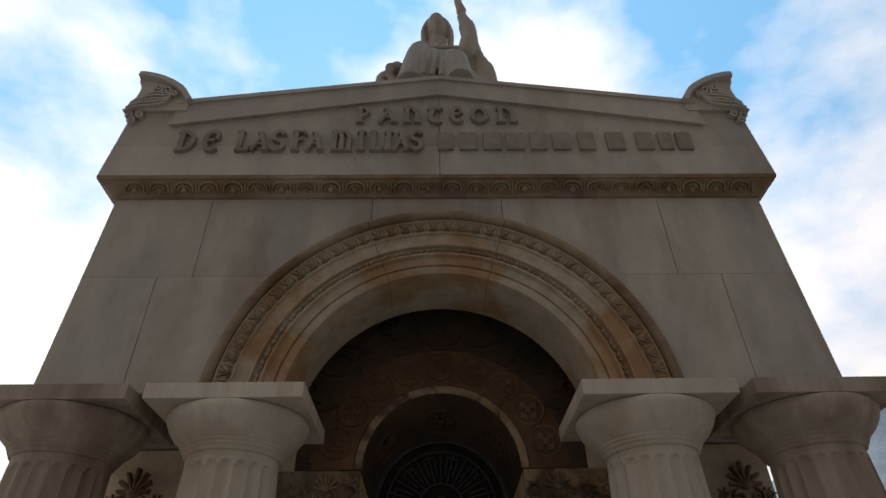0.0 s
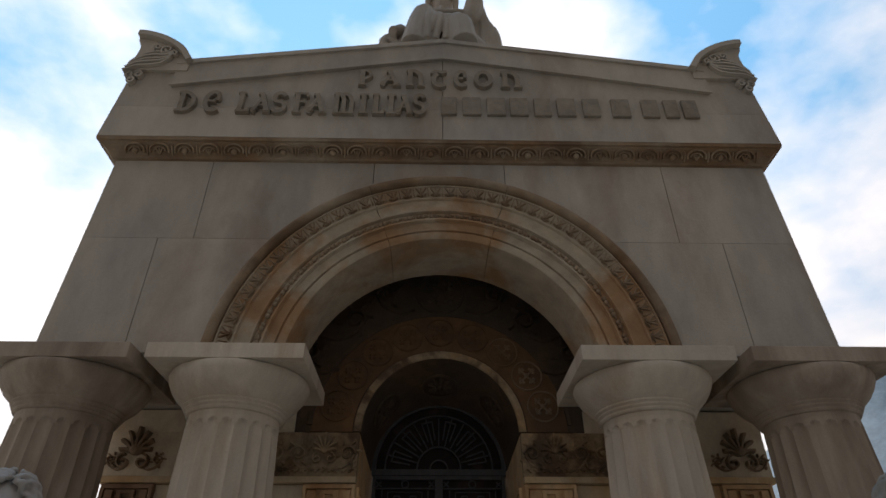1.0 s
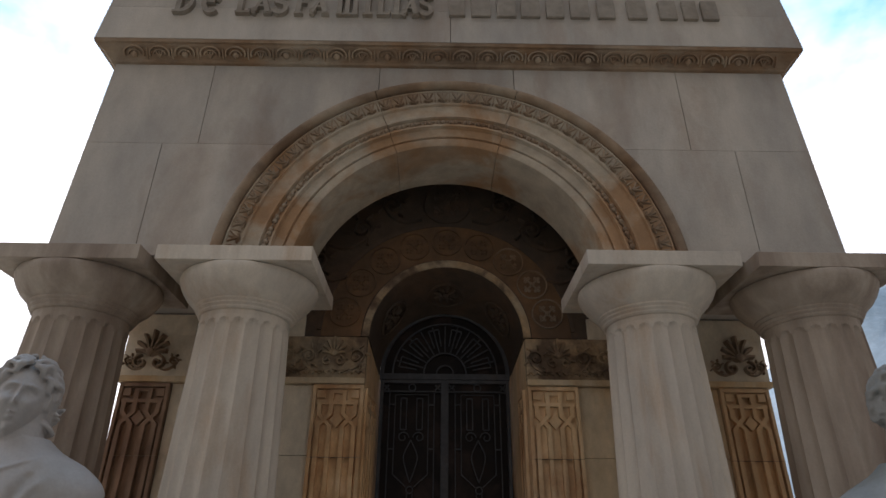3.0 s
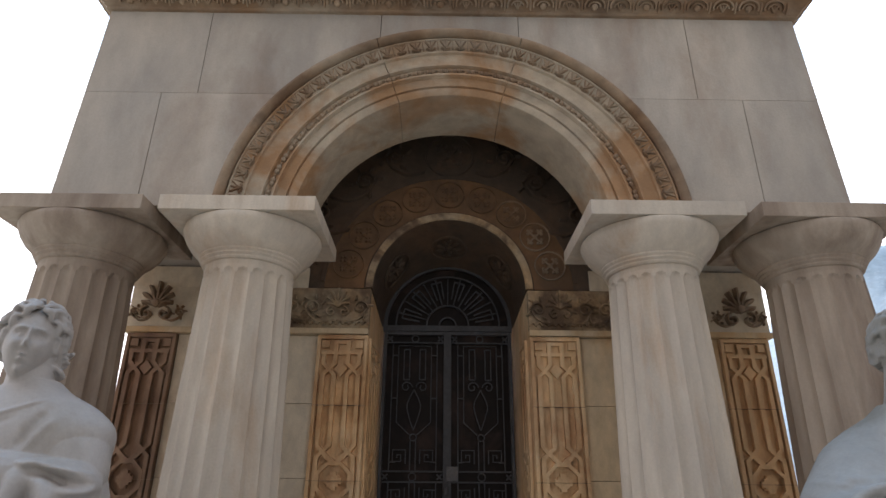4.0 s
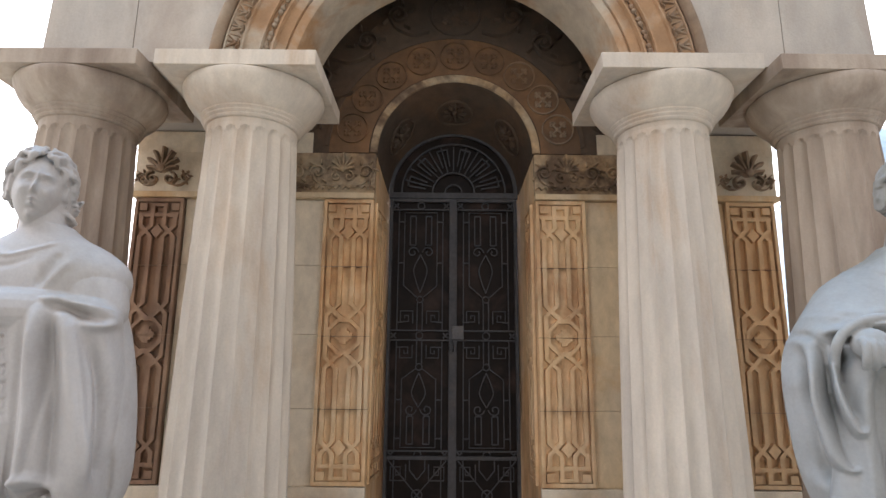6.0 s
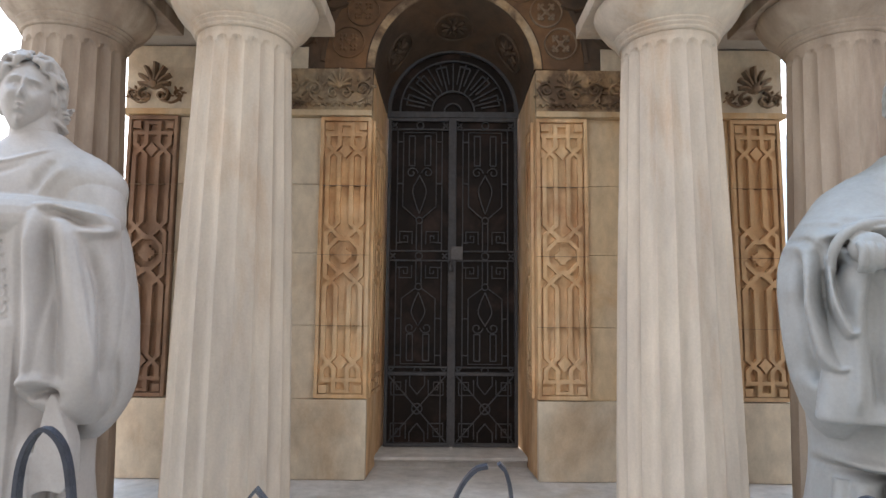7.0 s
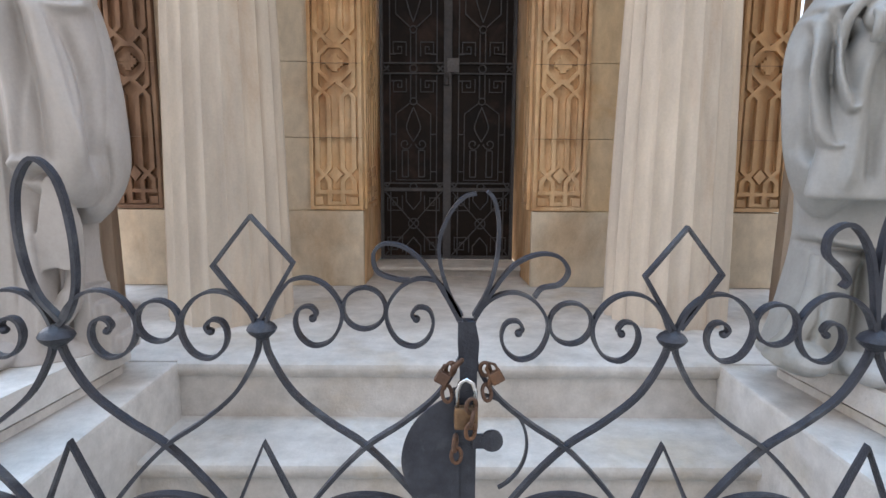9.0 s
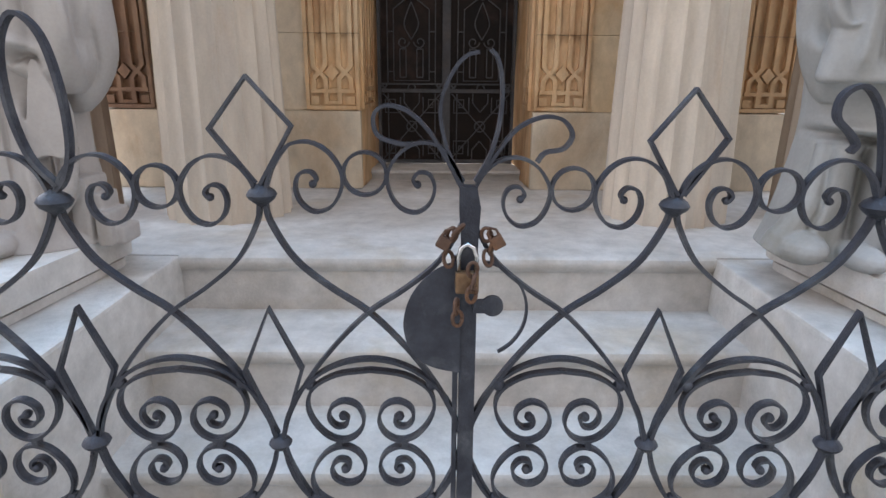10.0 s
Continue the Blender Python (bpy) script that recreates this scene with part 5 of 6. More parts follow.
# padlocks and chain
lockob = tagged(empty("padlock", GX, GATE_Y, 1.09), "brass padlock with a bright steel shackle on the gate", "padlock")
bm = bmesh.new()
box(bm, -0.022, 0.018, -0.044, -0.024, -0.044, -0.006, 0.004)
part("body", bm, BRASS, lockob)
bm = bmesh.new()
tube(bm, [(-0.017, -0.035, -0.008), (-0.017, -0.035, 0.022), (-0.012, -0.035, 0.036), (-0.002, -0.035, 0.042), (0.008, -0.035, 0.036), (0.013, -0.035, 0.022), (0.013, -0.035, -0.008)], 0.0042, 8)
part("shackle", bm, CHROME, lockob, "bright steel shackle", smooth=True)


def chain(pts, name_label):
    ch = tagged(empty("chain", GX, GATE_Y, 1.125), name_label, "chain", "rusty chains on the gate")
    for i, (x, y, z, rz, rx) in enumerate(pts):
        bm = bmesh.new()
        ring = [(0.0085 * math.cos(2 * math.pi * k / 14), 0, 0.014 * math.sin(2 * math.pi * k / 14)) for k in range(15)]
        tube(bm, ring, 0.0035, 6)
        o = part("link", bm, RUST, ch, smooth=True)
        o.matrix_basis = pose(x, y, z, rx, 0, rz)
    return ch


chain([(-0.028, -0.020, 0.02, 10, 20), (-0.036, -0.022, 0.0, 80, 10), (-0.034, -0.024, -0.022, 20, -20), (-0.018, -0.03, 0.03, 60, 40)], "rusty chain looped round the gate bars")
chain([(0.030, -0.020, 0.02, -10, 20), (0.040, -0.022, 0.002, 70, 10), (0.033, -0.024, -0.02, 30, -20)], "rusty chain looped round the gate bars")
chain([(0.006, -0.052, -0.032, 10, 10), (0.008, -0.052, -0.054, 80, 10), (0.005, -0.052, -0.076, 20, 0), (-0.020, -0.046, -0.10, 70, 0), (-0.018, -0.046, -0.122, 10, 0)], "rusty chain that hangs from the padlock")
for x, z, rz in ((-0.040, 0.012, 30), (0.046, 0.014, -30)):
    o = tagged(empty("padlock", GX + x, GATE_Y - 0.03, 1.125 + z), "small rusty padlock on a chain", "padlock", "rusty padlocks")
    bm = bmesh.new()
    box(bm, -0.011, 0.011, -0.007, 0.007, -0.015, 0.006, 0.002)
    part("body", bm, RUST, o)
    bm = bmesh.new()
    tube(bm, [(-0.008, 0, 0.004), (-0.008, 0, 0.016), (0, 0, 0.024), (0.008, 0, 0.016), (0.008, 0, 0.004)], 0.0028, 6)
    part("shackle", bm, RUST, o)
    o.rotation_euler = (0, radians(rz), 0)


# ---------------------------------------------------------------- statues
def loft(bm, rows, fold, seg=96):
    """A draped body: rows of (x, y, z, half width, half depth), pushed in and out by fold(angle, z)."""
    fine = smooth_line([Vector(r) for r in rows], 7)
    rings = []
    for r in fine:
        x, y, z, a, b = r
        ring = []
        for j in range(seg):
            t = 2 * math.pi * j / seg
            k = 1 + fold(t, z)
            ring.append(bm.verts.new((x + a * k * math.cos(t), y + b * k * math.sin(t), z)))
        rings.append(ring)
    for p, q in zip(rings, rings[1:]):
        for j in range(seg):
            bm.faces.new((p[j], p[(j + 1) % seg], q[(j + 1) % seg], q[j]))
    bm.faces.new(rings[0][::-1])
    bm.faces.new(rings[-1])


def folds(n, depth, seed, lean=0.6):
    """Rounded ridges with narrow valleys that wander down the cloth."""
    def f(t, z):
        w = noise.noise((math.cos(t) * 1.2 + seed, math.sin(t) * 1.2, z * 0.9)) * 1.6
        a = abs(math.sin(n * t / 2 + lean * z * 2 + w + seed)) ** 0.55
        b = abs(math.sin((n * 0.9) * t + lean * z * 1.5 - w * 1.5 + 1.3)) ** 0.6
        return depth * 1.5 * (a - 0.72) + depth * 0.5 * (b - 0.7)
    return f


def head(bm, c, turn, nod, s=1.0, lean=0):
    """A stone head with plain features."""
    m = Matrix.Translation(c) @ pose(0, 0, 0, nod, lean, turn)
    res = bmesh.ops.create_uvsphere(bm, u_segments=144, v_segments=120, radius=1)
    for v in res["verts"]:
        d = v.co.copy()
        x, y, z = d.x * 0.070, d.y * 0.096, d.z * 0.120
        if d.z < 0:
            x *= 1 - 0.36 * d.z * d.z
            y *= 1 - 0.10 * d.z * d.z
        if d.y < 0:
            fx, fz = d.x, d.z

            def g(cx, cz, sx, sz):
                return math.exp(-((fx - cx) / sx) ** 2 - ((fz - cz) / sz) ** 2)
            # nose with its wings, sockets, eyeballs and lids, brow, lips and chin
            y -= 0.016 * g(0, 0.10, 0.075, 0.20) + 0.030 * g(0, -0.13, 0.085, 0.10) + 0.012 * g(0, -0.20, 0.07, 0.04)
            y -= 0.011 * (g(0.10, -0.20, 0.045, 0.04) + g(-0.10, -0.20, 0.045, 0.04))
            y += 0.010 * (g(0.05, -0.265, 0.035, 0.02) + g(-0.05, -0.265, 0.035, 0.02))
            for e in (-0.36, 0.36):
                y += 0.030 * g(e, 0.11, 0.22, 0.10) - 0.022 * g(e, 0.095, 0.14, 0.055)
                y -= 0.009 * g(e, 0.165, 0.16, 0.018) + 0.006 * g(e, 0.025, 0.14, 0.016)
                y += 0.006 * g(e, 0.135, 0.14, 0.010)
                y -= 0.012 * g(e * 1.05, 0.27, 0.24, 0.05) + 0.010 * g(e * 1.35, -0.18, 0.22, 0.16)
            y -= 0.016 * g(0.07, -0.40, 0.09, 0.032) + 0.016 * g(-0.07, -0.40, 0.09, 0.032) + 0.019 * g(0, -0.51, 0.13, 0.038)
            y += 0.013 * g(0, -0.450, 0.20, 0.014) + 0.010 * g(0, -0.60, 0.16, 0.032)
            y -= 0.020 * g(0, -0.78, 0.20, 0.12)
        v.co = m @ (Vector((x, y, z)) * s)
    return m


def hair(bm, m, s, seed):
    """Waved hair: strands from a middle parting back over the ears to the nape."""
    rnd = random.Random(seed)

    def on(d, lift):
        d = d.normalized()
        return m @ (Vector((d.x * 0.080 * lift, d.y * 0.100 * lift, d.z * 0.121 * lift)) * s)
    for f in (-1, 1):
        for i in range(11):
            q = i / 10
            a = Vector((0.06 * f, -0.78 + 1.2 * q, 0.66 + 0.36 * math.sin(math.pi * min(1, q + 0.2))))
            b = Vector((f * (0.98 - 0.25 * q), -0.22 + 0.72 * q, 0.36 - 0.12 * q))
            c = Vector((f * (0.86 - 0.5 * q), 0.50 + 0.34 * q, -0.26 - 0.14 * q))
            line = smooth_line([a, (a + b) * 0.5 + Vector((f * 0.16, -0.02, 0.14)), b, (b + c) * 0.5 + Vector((f * 0.1, 0.06, 0)), c], 6)
            ph = rnd.uniform(0, 6)
            pts = []
            for k, d in enumerate(line):
                w = 0.07 * math.sin(k * 0.85 + ph)
                pts.append(on(Vector((d.x, d.y + w * 0.6, d.z + w)), 1.12 + 0.10 * math.sin(math.pi * k / 24) + 0.05 * math.sin(k * 0.85 + ph + 1)))
            tube(bm, pts, [0.0062 * s + 0.0030 * s * math.sin(k * 0.85 + ph) ** 2 for k in range(len(pts))], 8)
    for f in (-1, 1):
        for i in range(4):
            line = [(f * (0.016 + 0.010 * i), -0.078 + 0.012 * i, 0.096), (f * (0.046 + 0.007 * i), -0.066 + 0.016 * i, 0.074), (f * (0.066 + 0.006 * i), -0.040 + 0.018 * i, 0.040), (f * (0.074 + 0.006 * i), -0.018 + 0.018 * i, 0.004), (f * (0.078 + 0.005 * i), 0.010 + 0.014 * i, -0.030)]
            pts = [m @ (Vector((p[0] + f * 0.004 * math.sin(k * 1.1 + i), p[1], p[2] + 0.006 * math.sin(k * 1.1 + i))) * s) for k, p in enumerate(smooth_line(line, 5))]
            tube(bm, pts, [(0.0085 + 0.0035 * math.sin(k * 0.9 + i)) * s for k in range(len(pts))], 8)
    # the mass of hair, and the knot of curls low on one side
    ball(bm, m @ Vector((0, 0.026 * s, 0.026 * s)), (0.086 * s, 0.088 * s, 0.108 * s), 28, 20)
    for k in range(10):
        a = k * 0.63
        o = Vector((0.086 + 0.014 * math.cos(a), 0.046 + 0.030 * math.sin(a), 0.010 - 0.0085 * k))
        tube(bm, [m @ ((o + Vector((0.018 * math.cos(t_ * 0.9 + a), 0.018 * math.sin(t_ * 0.9 + a), -0.004 * t_))) * s) for t_ in range(7)], [0.006 * s, 0.008 * s, 0.009 * s, 0.009 * s, 0.008 * s, 0.007 * s, 0.005 * s], 8)
    for k in range(3):
        tube(bm, [m @ (Vector((0.070 + 0.008 * k + 0.006 * math.sin(t_ * 1.2 + k), 0.060 - 0.012 * k, -0.06 - 0.024 * t_)) * s) for t_ in range(5)], [0.008 * s, 0.009 * s, 0.008 * s, 0.007 * s, 0.004 * s], 8)


def fine_folds(lines, seed, n=3, high=0.0035, wide=0.007):
    """Thin secondary folds that run beside the main ones."""
    rnd = random.Random(seed)
    out = []
    for line in lines:
        for k in range(n):
            dx = rnd.uniform(-0.045, 0.045)
            sl = rnd.uniform(-0.03, 0.03)
            out.append(([(x + dx + sl * i, z + rnd.uniform(-0.02, 0.02)) for i, (x, z) in enumerate(line)], high * rnd.choice((-1, 1, 1)), wide * rnd.uniform(0.7, 1.6)))
    return out


def sculpt(bm, rows, marks, soft=0.004, seed=1.0, seg=176, per=14):
    """A carved body: rows of (x, y, z, half width, half depth); marks on its front are folds: (line of (x, z), height, width)."""
    fine = smooth_line([Vector(r) for r in rows], per)
    t = np.linspace(0, 2 * np.pi, seg, endpoint=False)
    body = np.array([list(r) for r in fine])
    ct, st = np.cos(t), np.sin(t)
    px = body[:, 0:1] + body[:, 3:4] * ct
    py = body[:, 1:2] + body[:, 4:5] * np.sign(st) * np.abs(st) ** 0.85
    pz = np.repeat(body[:, 2:3], seg, axis=1)
    push = np.zeros_like(px)
    front = np.clip(0.25 - st, 0, 0.5)[None, :] * 2
    for line, high, wide in marks:
        p = np.array([tuple(q) for q in smooth_line([Vector((a, b)) for a, b in line], 6)])
        best = np.full(px.shape, 1e9)
        along = np.zeros(px.shape)
        for i in range(len(p) - 1):
            d = p[i + 1] - p[i]
            k = np.clip(((px - p[i, 0]) * d[0] + (pz - p[i, 1]) * d[1]) / max(d @ d, 1e-9), 0, 1)
            dist = np.hypot(px - p[i, 0] - k * d[0], pz - p[i, 1] - k * d[1])
            near_ = dist < best
            best = np.where(near_, dist, best)
            along = np.where(near_, (i + k) / (len(p) - 1), along)
        fade = np.clip(np.minimum(along, 1 - along) * 5 + 0.25, 0, 1)
        deep = 1.7 if high > 0 else 2.3          # valleys are cut deeper than ridges stand out
        push += high * deep * fade * front * np.exp(-(best / wide) ** 2)
    nx, ny = ct[None, :] / np.maximum(body[:, 3:4], 0.02), st[None, :] / np.maximum(body[:, 4:5], 0.02)
    ln = np.hypot(nx, ny)
    px, py = px + push * nx / ln, py + push * ny / ln
    rings = [[bm.verts.new((px[i, j] + soft * noise.noise((px[i, j] * 6 + seed, py[i, j] * 6, pz[i, j] * 4)), py[i, j] + 2 * soft * noise.noise((px[i, j] * 9, seed, pz[i, j] * 5)), pz[i, j])) for j in range(seg)] for i in range(len(body))]
    for p, q in zip(rings, rings[1:]):
        for j in range(seg):
            bm.faces.new((p[j], p[(j + 1) % seg], q[(j + 1) % seg], q[j]))
    bm.faces.new(rings[0][::-1])
    bm.faces.new(rings[-1])


def finish(name, bm, mat, voxel, label, turns=3):
    ob = part(name, bm, mat, None, smooth=True)
    tagged(ob, label, "statue")
    r = ob.modifiers.new("join", "REMESH")
    r.mode, r.voxel_size, r.use_smooth_shade = "VOXEL", voxel, True
    sm = ob.modifiers.new("soften", "SMOOTH")
    sm.factor, sm.iterations = 0.5, turns
    return ob


PZ = 0.852
# plinths
for s in (-1, 1):
    pl = tagged(empty("plinth", s * 1.145 + AX, 2.32, FLOOR), "pale stone plinth slab with rounded corners under a statue", "plinth", "plinths of the statues")
    for nm, inset, z0, z1 in (("base", 0.02, 0.001, 0.03), ("moulding", 0.035, 0.03, 0.045), ("slab", 0.0, 0.045, PZ - FLOOR)):
        bm = bmesh.new()
        pts = []
        r = 0.09
        x0, x1, y0, y1 = 0 + inset, 0.98 - inset, -0.98 + inset, 0 - inset
        for cx, cy, a0 in ((x1 - r, y1 - r, 0), (x0 + r, y1 - r, 90), (x0 + r, y0 + r, 180), (x1 - r, y0 + r, 270)):
            for k in range(7):
                a = radians(a0 + 15 * k)
                pts.append((cx + r * math.cos(a), cy + r * math.sin(a)))
        lo = [bm.verts.new((s * x, y, z0)) for x, y in pts]
        hi = [bm.verts.new((s * x, y, z1)) for x, y in pts]
        bm.faces.new(lo)
        top = bm.faces.new(hi[::-1])
        for i in range(len(pts)):
            bm.faces.new((lo[i], lo[(i + 1) % len(pts)], hi[(i + 1) % len(pts)], hi[i]))
        if nm == "slab":
            bmesh.ops.bevel(bm, geom=list(top.edges), offset=0.012, segments=3, affect="EDGES")
        part(nm, bm, STEPS, pl, sharp=40)
    pl.rotation_euler = (0, 0, radians(6) * s)

# woman beside the steps, a wide sleeve over her forearm and an anchor at her side
bm = bmesh.new()
# tunic, breast and shoulders
sculpt(bm, [(-1.44, 2.17, PZ, 0.30, 0.26), (-1.44, 2.17, 0.95, 0.27, 0.23), (-1.45, 2.17, 1.15, 0.25, 0.20), (-1.46, 2.17, 1.45, 0.27, 0.19), (-1.46, 2.17, 1.75, 0.29, 0.19), (-1.455, 2.17, 2.0, 0.31, 0.185),
            (-1.43, 2.165, 2.11, 0.295, 0.165), (-1.425, 2.165, 2.18, 0.225, 0.135), (-1.425, 2.16, 2.235, 0.125, 0.095), (-1.42, 2.155, 2.275, 0.070, 0.070)],
       [([(-1.56, 2.20), (-1.46, 2.150), (-1.38, 2.170), (-1.30, 2.205)], 0.006, 0.008),
        ([(-1.60, 2.17), (-1.47, 2.11), (-1.37, 2.14)], -0.003, 0.010),
        ([(-1.29, 2.16), (-1.315, 2.10), (-1.335, 2.04)], -0.007, 0.016), ([(-1.25, 2.14), (-1.29, 2.08), (-1.32, 2.03)], 0.006, 0.014),
        ([(-1.30, 1.30), (-1.29, 1.10), (-1.26, 0.88)], 0.035, 0.022), ([(-1.37, 1.30), (-1.37, 1.10), (-1.36, 0.88)], -0.035, 0.020), ([(-1.43, 1.35), (-1.43, 1.1), (-1.44, 0.88)], 0.035, 0.022),
        ([(-1.22, 1.25), (-1.21, 1.05), (-1.19, 0.88)], -0.03, 0.018), ([(-1.50, 1.3), (-1.50, 1.1), (-1.52, 0.88)], -0.035, 0.02), ([(-1.57, 1.3), (-1.57, 1.1), (-1.6, 0.88)], 0.03, 0.02)], 0.003, 2.0)
# upper arm under the cloak
tube(bm, smooth_line([(-1.33, 2.17, 2.12), (-1.27, 2.16, 2.095), (-1.235, 2.14, 2.03), (-1.215, 2.12, 1.94)], 4), [0.07, 0.08, 0.088, 0.094, 0.10, 0.105, 0.108, 0.110, 0.112, 0.112, 0.112, 0.11, 0.10], 28)
# hanging cloak at the back of the arm
sculpt(bm, [(-1.20, 2.16, 1.27, 0.035, 0.03), (-1.185, 2.16, 1.32, 0.07, 0.06), (-1.165, 2.16, 1.40, 0.095, 0.08), (-1.165, 2.16, 1.50, 0.108, 0.10), (-1.20, 2.16, 1.70, 0.13, 0.12), (-1.23, 2.16, 1.90, 0.12, 0.12), (-1.25, 2.15, 2.03, 0.10, 0.10)],
       [([(-1.11, 1.60), (-1.09, 1.46), (-1.12, 1.36)], -0.02, 0.014), ([(-1.14, 1.50), (-1.14, 1.40), (-1.17, 1.32)], 0.016, 0.014)], 0.003, 5.0)
# sleeve that falls from the forearm
sculpt(bm, [(-1.175, 2.09, 1.33, 0.035, 0.04), (-1.19, 2.09, 1.36, 0.075, 0.075), (-1.22, 2.09, 1.41, 0.125, 0.115), (-1.245, 2.09, 1.47, 0.16, 0.13), (-1.25, 2.09, 1.60, 0.178, 0.135), (-1.265, 2.09, 1.77, 0.182, 0.14), (-1.285, 2.09, 1.90, 0.178, 0.145),
            (-1.30, 2.09, 1.965, 0.185, 0.14), (-1.31, 2.10, 2.00, 0.185, 0.125), (-1.315, 2.11, 2.02, 0.175, 0.10), (-1.32, 2.13, 2.03, 0.15, 0.06)],
       [([(-1.33, 2.01), (-1.24, 2.005), (-1.16, 1.985), (-1.115, 1.955), (-1.125, 1.925), (-1.17, 1.925)], 0.018, 0.014),
        ([(-1.26, 1.985), (-1.19, 1.965), (-1.145, 1.945)], -0.020, 0.012),
        ([(-1.22, 1.98), (-1.19, 1.86), (-1.155, 1.70), (-1.125, 1.55), (-1.12, 1.40)], 0.018, 0.024),
        ([(-1.25, 1.97), (-1.235, 1.84), (-1.21, 1.66), (-1.20, 1.50), (-1.21, 1.40)], -0.015, 0.026),
        ([(-1.285, 1.97), (-1.28, 1.80), (-1.265, 1.62), (-1.275, 1.42)], 0.018, 0.020),
        ([(-1.14, 1.88), (-1.10, 1.74), (-1.085, 1.58), (-1.09, 1.42)], -0.018, 0.016),
        ([(-1.32, 1.95), (-1.325, 1.75), (-1.32, 1.55), (-1.335, 1.42)], -0.006, 0.014),
        ([(-1.30, 1.46), (-1.24, 1.475), (-1.18, 1.45)], 0.016, 0.018), ([(-1.29, 1.425), (-1.24, 1.44), (-1.19, 1.42)], -0.022, 0.016)]
       + fine_folds([[(-1.20, 1.94), (-1.17, 1.75), (-1.15, 1.50)], [(-1.27, 1.93), (-1.25, 1.72), (-1.24, 1.48)], [(-1.12, 1.86), (-1.10, 1.68), (-1.11, 1.45)], [(-1.26, 2.0), (-1.18, 1.98), (-1.14, 1.94)]], 5), 0.003, 7.0)
# forearm to the breast, its cuff border with carved scrolls
tube(bm, smooth_line([(-1.20, 2.08, 1.95), (-1.33, 2.02, 1.965), (-1.48, 1.99, 1.965), (-1.60, 1.99, 1.97)], 4), [0.075] * 8 + [0.06, 0.05, 0.045, 0.04, 0.036], 18)
edge = smooth_line([(-1.445, 2.0, 2.005), (-1.435, 1.975, 1.93), (-1.415, 1.978, 1.83), (-1.40, 1.985, 1.71), (-1.395, 2.0, 1.60), (-1.385, 2.02, 1.50)], 5)
tube(bm, edge, 0.017, 10)
tube(bm, [(p[0] + 0.022, p[1] + 0.028, p[2]) for p in edge], 0.026, 12)
tube(bm, [(p[0] + 0.046, p[1] + 0.026, p[2]) for p in edge], 0.026, 12)
tube(bm, [(p[0] + 0.050, p[1] - 0.010, p[2] + 0.004) for p in edge[2:]], 0.007, 8)
for k, p in enumerate(edge[1:-2]):
    tube(bm, [(p[0] + 0.026 + q[0], p[1] - 0.014, p[2] + q[1]) for q in spiral(0, 0, 0.018, 0.004, 180 * (k % 2), 1.2, 10)], 0.006, 6)
# round brooch
ball(bm, (-1.545, 2.005, 2.055), (0.062, 0.020, 0.062), 24, 12)
ball(bm, (-1.545, 1.988, 2.055), (0.028, 0.018, 0.028), 16, 10)
# anchor: shank, fluke and curved arm
box(bm, -1.47, -1.325, 1.965, 2.10, PZ - 0.02, 1.66, 0.03)
fluke = smooth_line([(-1.235, 1.42), (-1.215, 1.425), (-1.19, 1.36), (-1.165, 1.29), (-1.162, 1.20), (-1.178, 1.145), (-1.235, 1.15), (-1.33, 1.115), (-1.315, 1.17), (-1.275, 1.25), (-1.255, 1.34)], 5, True)
prism(bm, [(p[0] + 0.012, p[1]) for p in fluke], 1.985, 2.045)
tube(bm, smooth_line([(-1.19, 2.06, 1.17), (-1.195, 2.04, 1.07), (-1.24, 2.02, 0.98), (-1.33, 2.0, 0.93), (-1.42, 2.0, 0.92)], 5), [0.028] * 6 + [0.036] * 8 + [0.042] * 7, 14)
for k in range(4):
    box(bm, -1.22 + 0.035 * k, -1.16 + 0.03 * k, 2.06 + 0.03 * (k % 2), 2.20, PZ - 0.01, 1.07 - 0.055 * k, 0.012)
ball(bm, (-1.37, 1.92, PZ + 0.035), (0.05, 0.10, 0.042), 16, 10)
# neck, head and hair
tube(bm, [(-1.435, 2.16, 2.18), (-1.44, 2.15, 2.26), (-1.445, 2.145, 2.32), (-1.445, 2.14, 2.38)], [0.105, 0.074, 0.065, 0.064], 24)
hm = head(bm, (-1.450, 2.115, 2.390), 27, -1, 1.08, 7)
hair(bm, hm, 1.10, 3)
finish("statue", bm, MARBLE, 0.0036, "white marble statue of a draped woman with an anchor", 1)

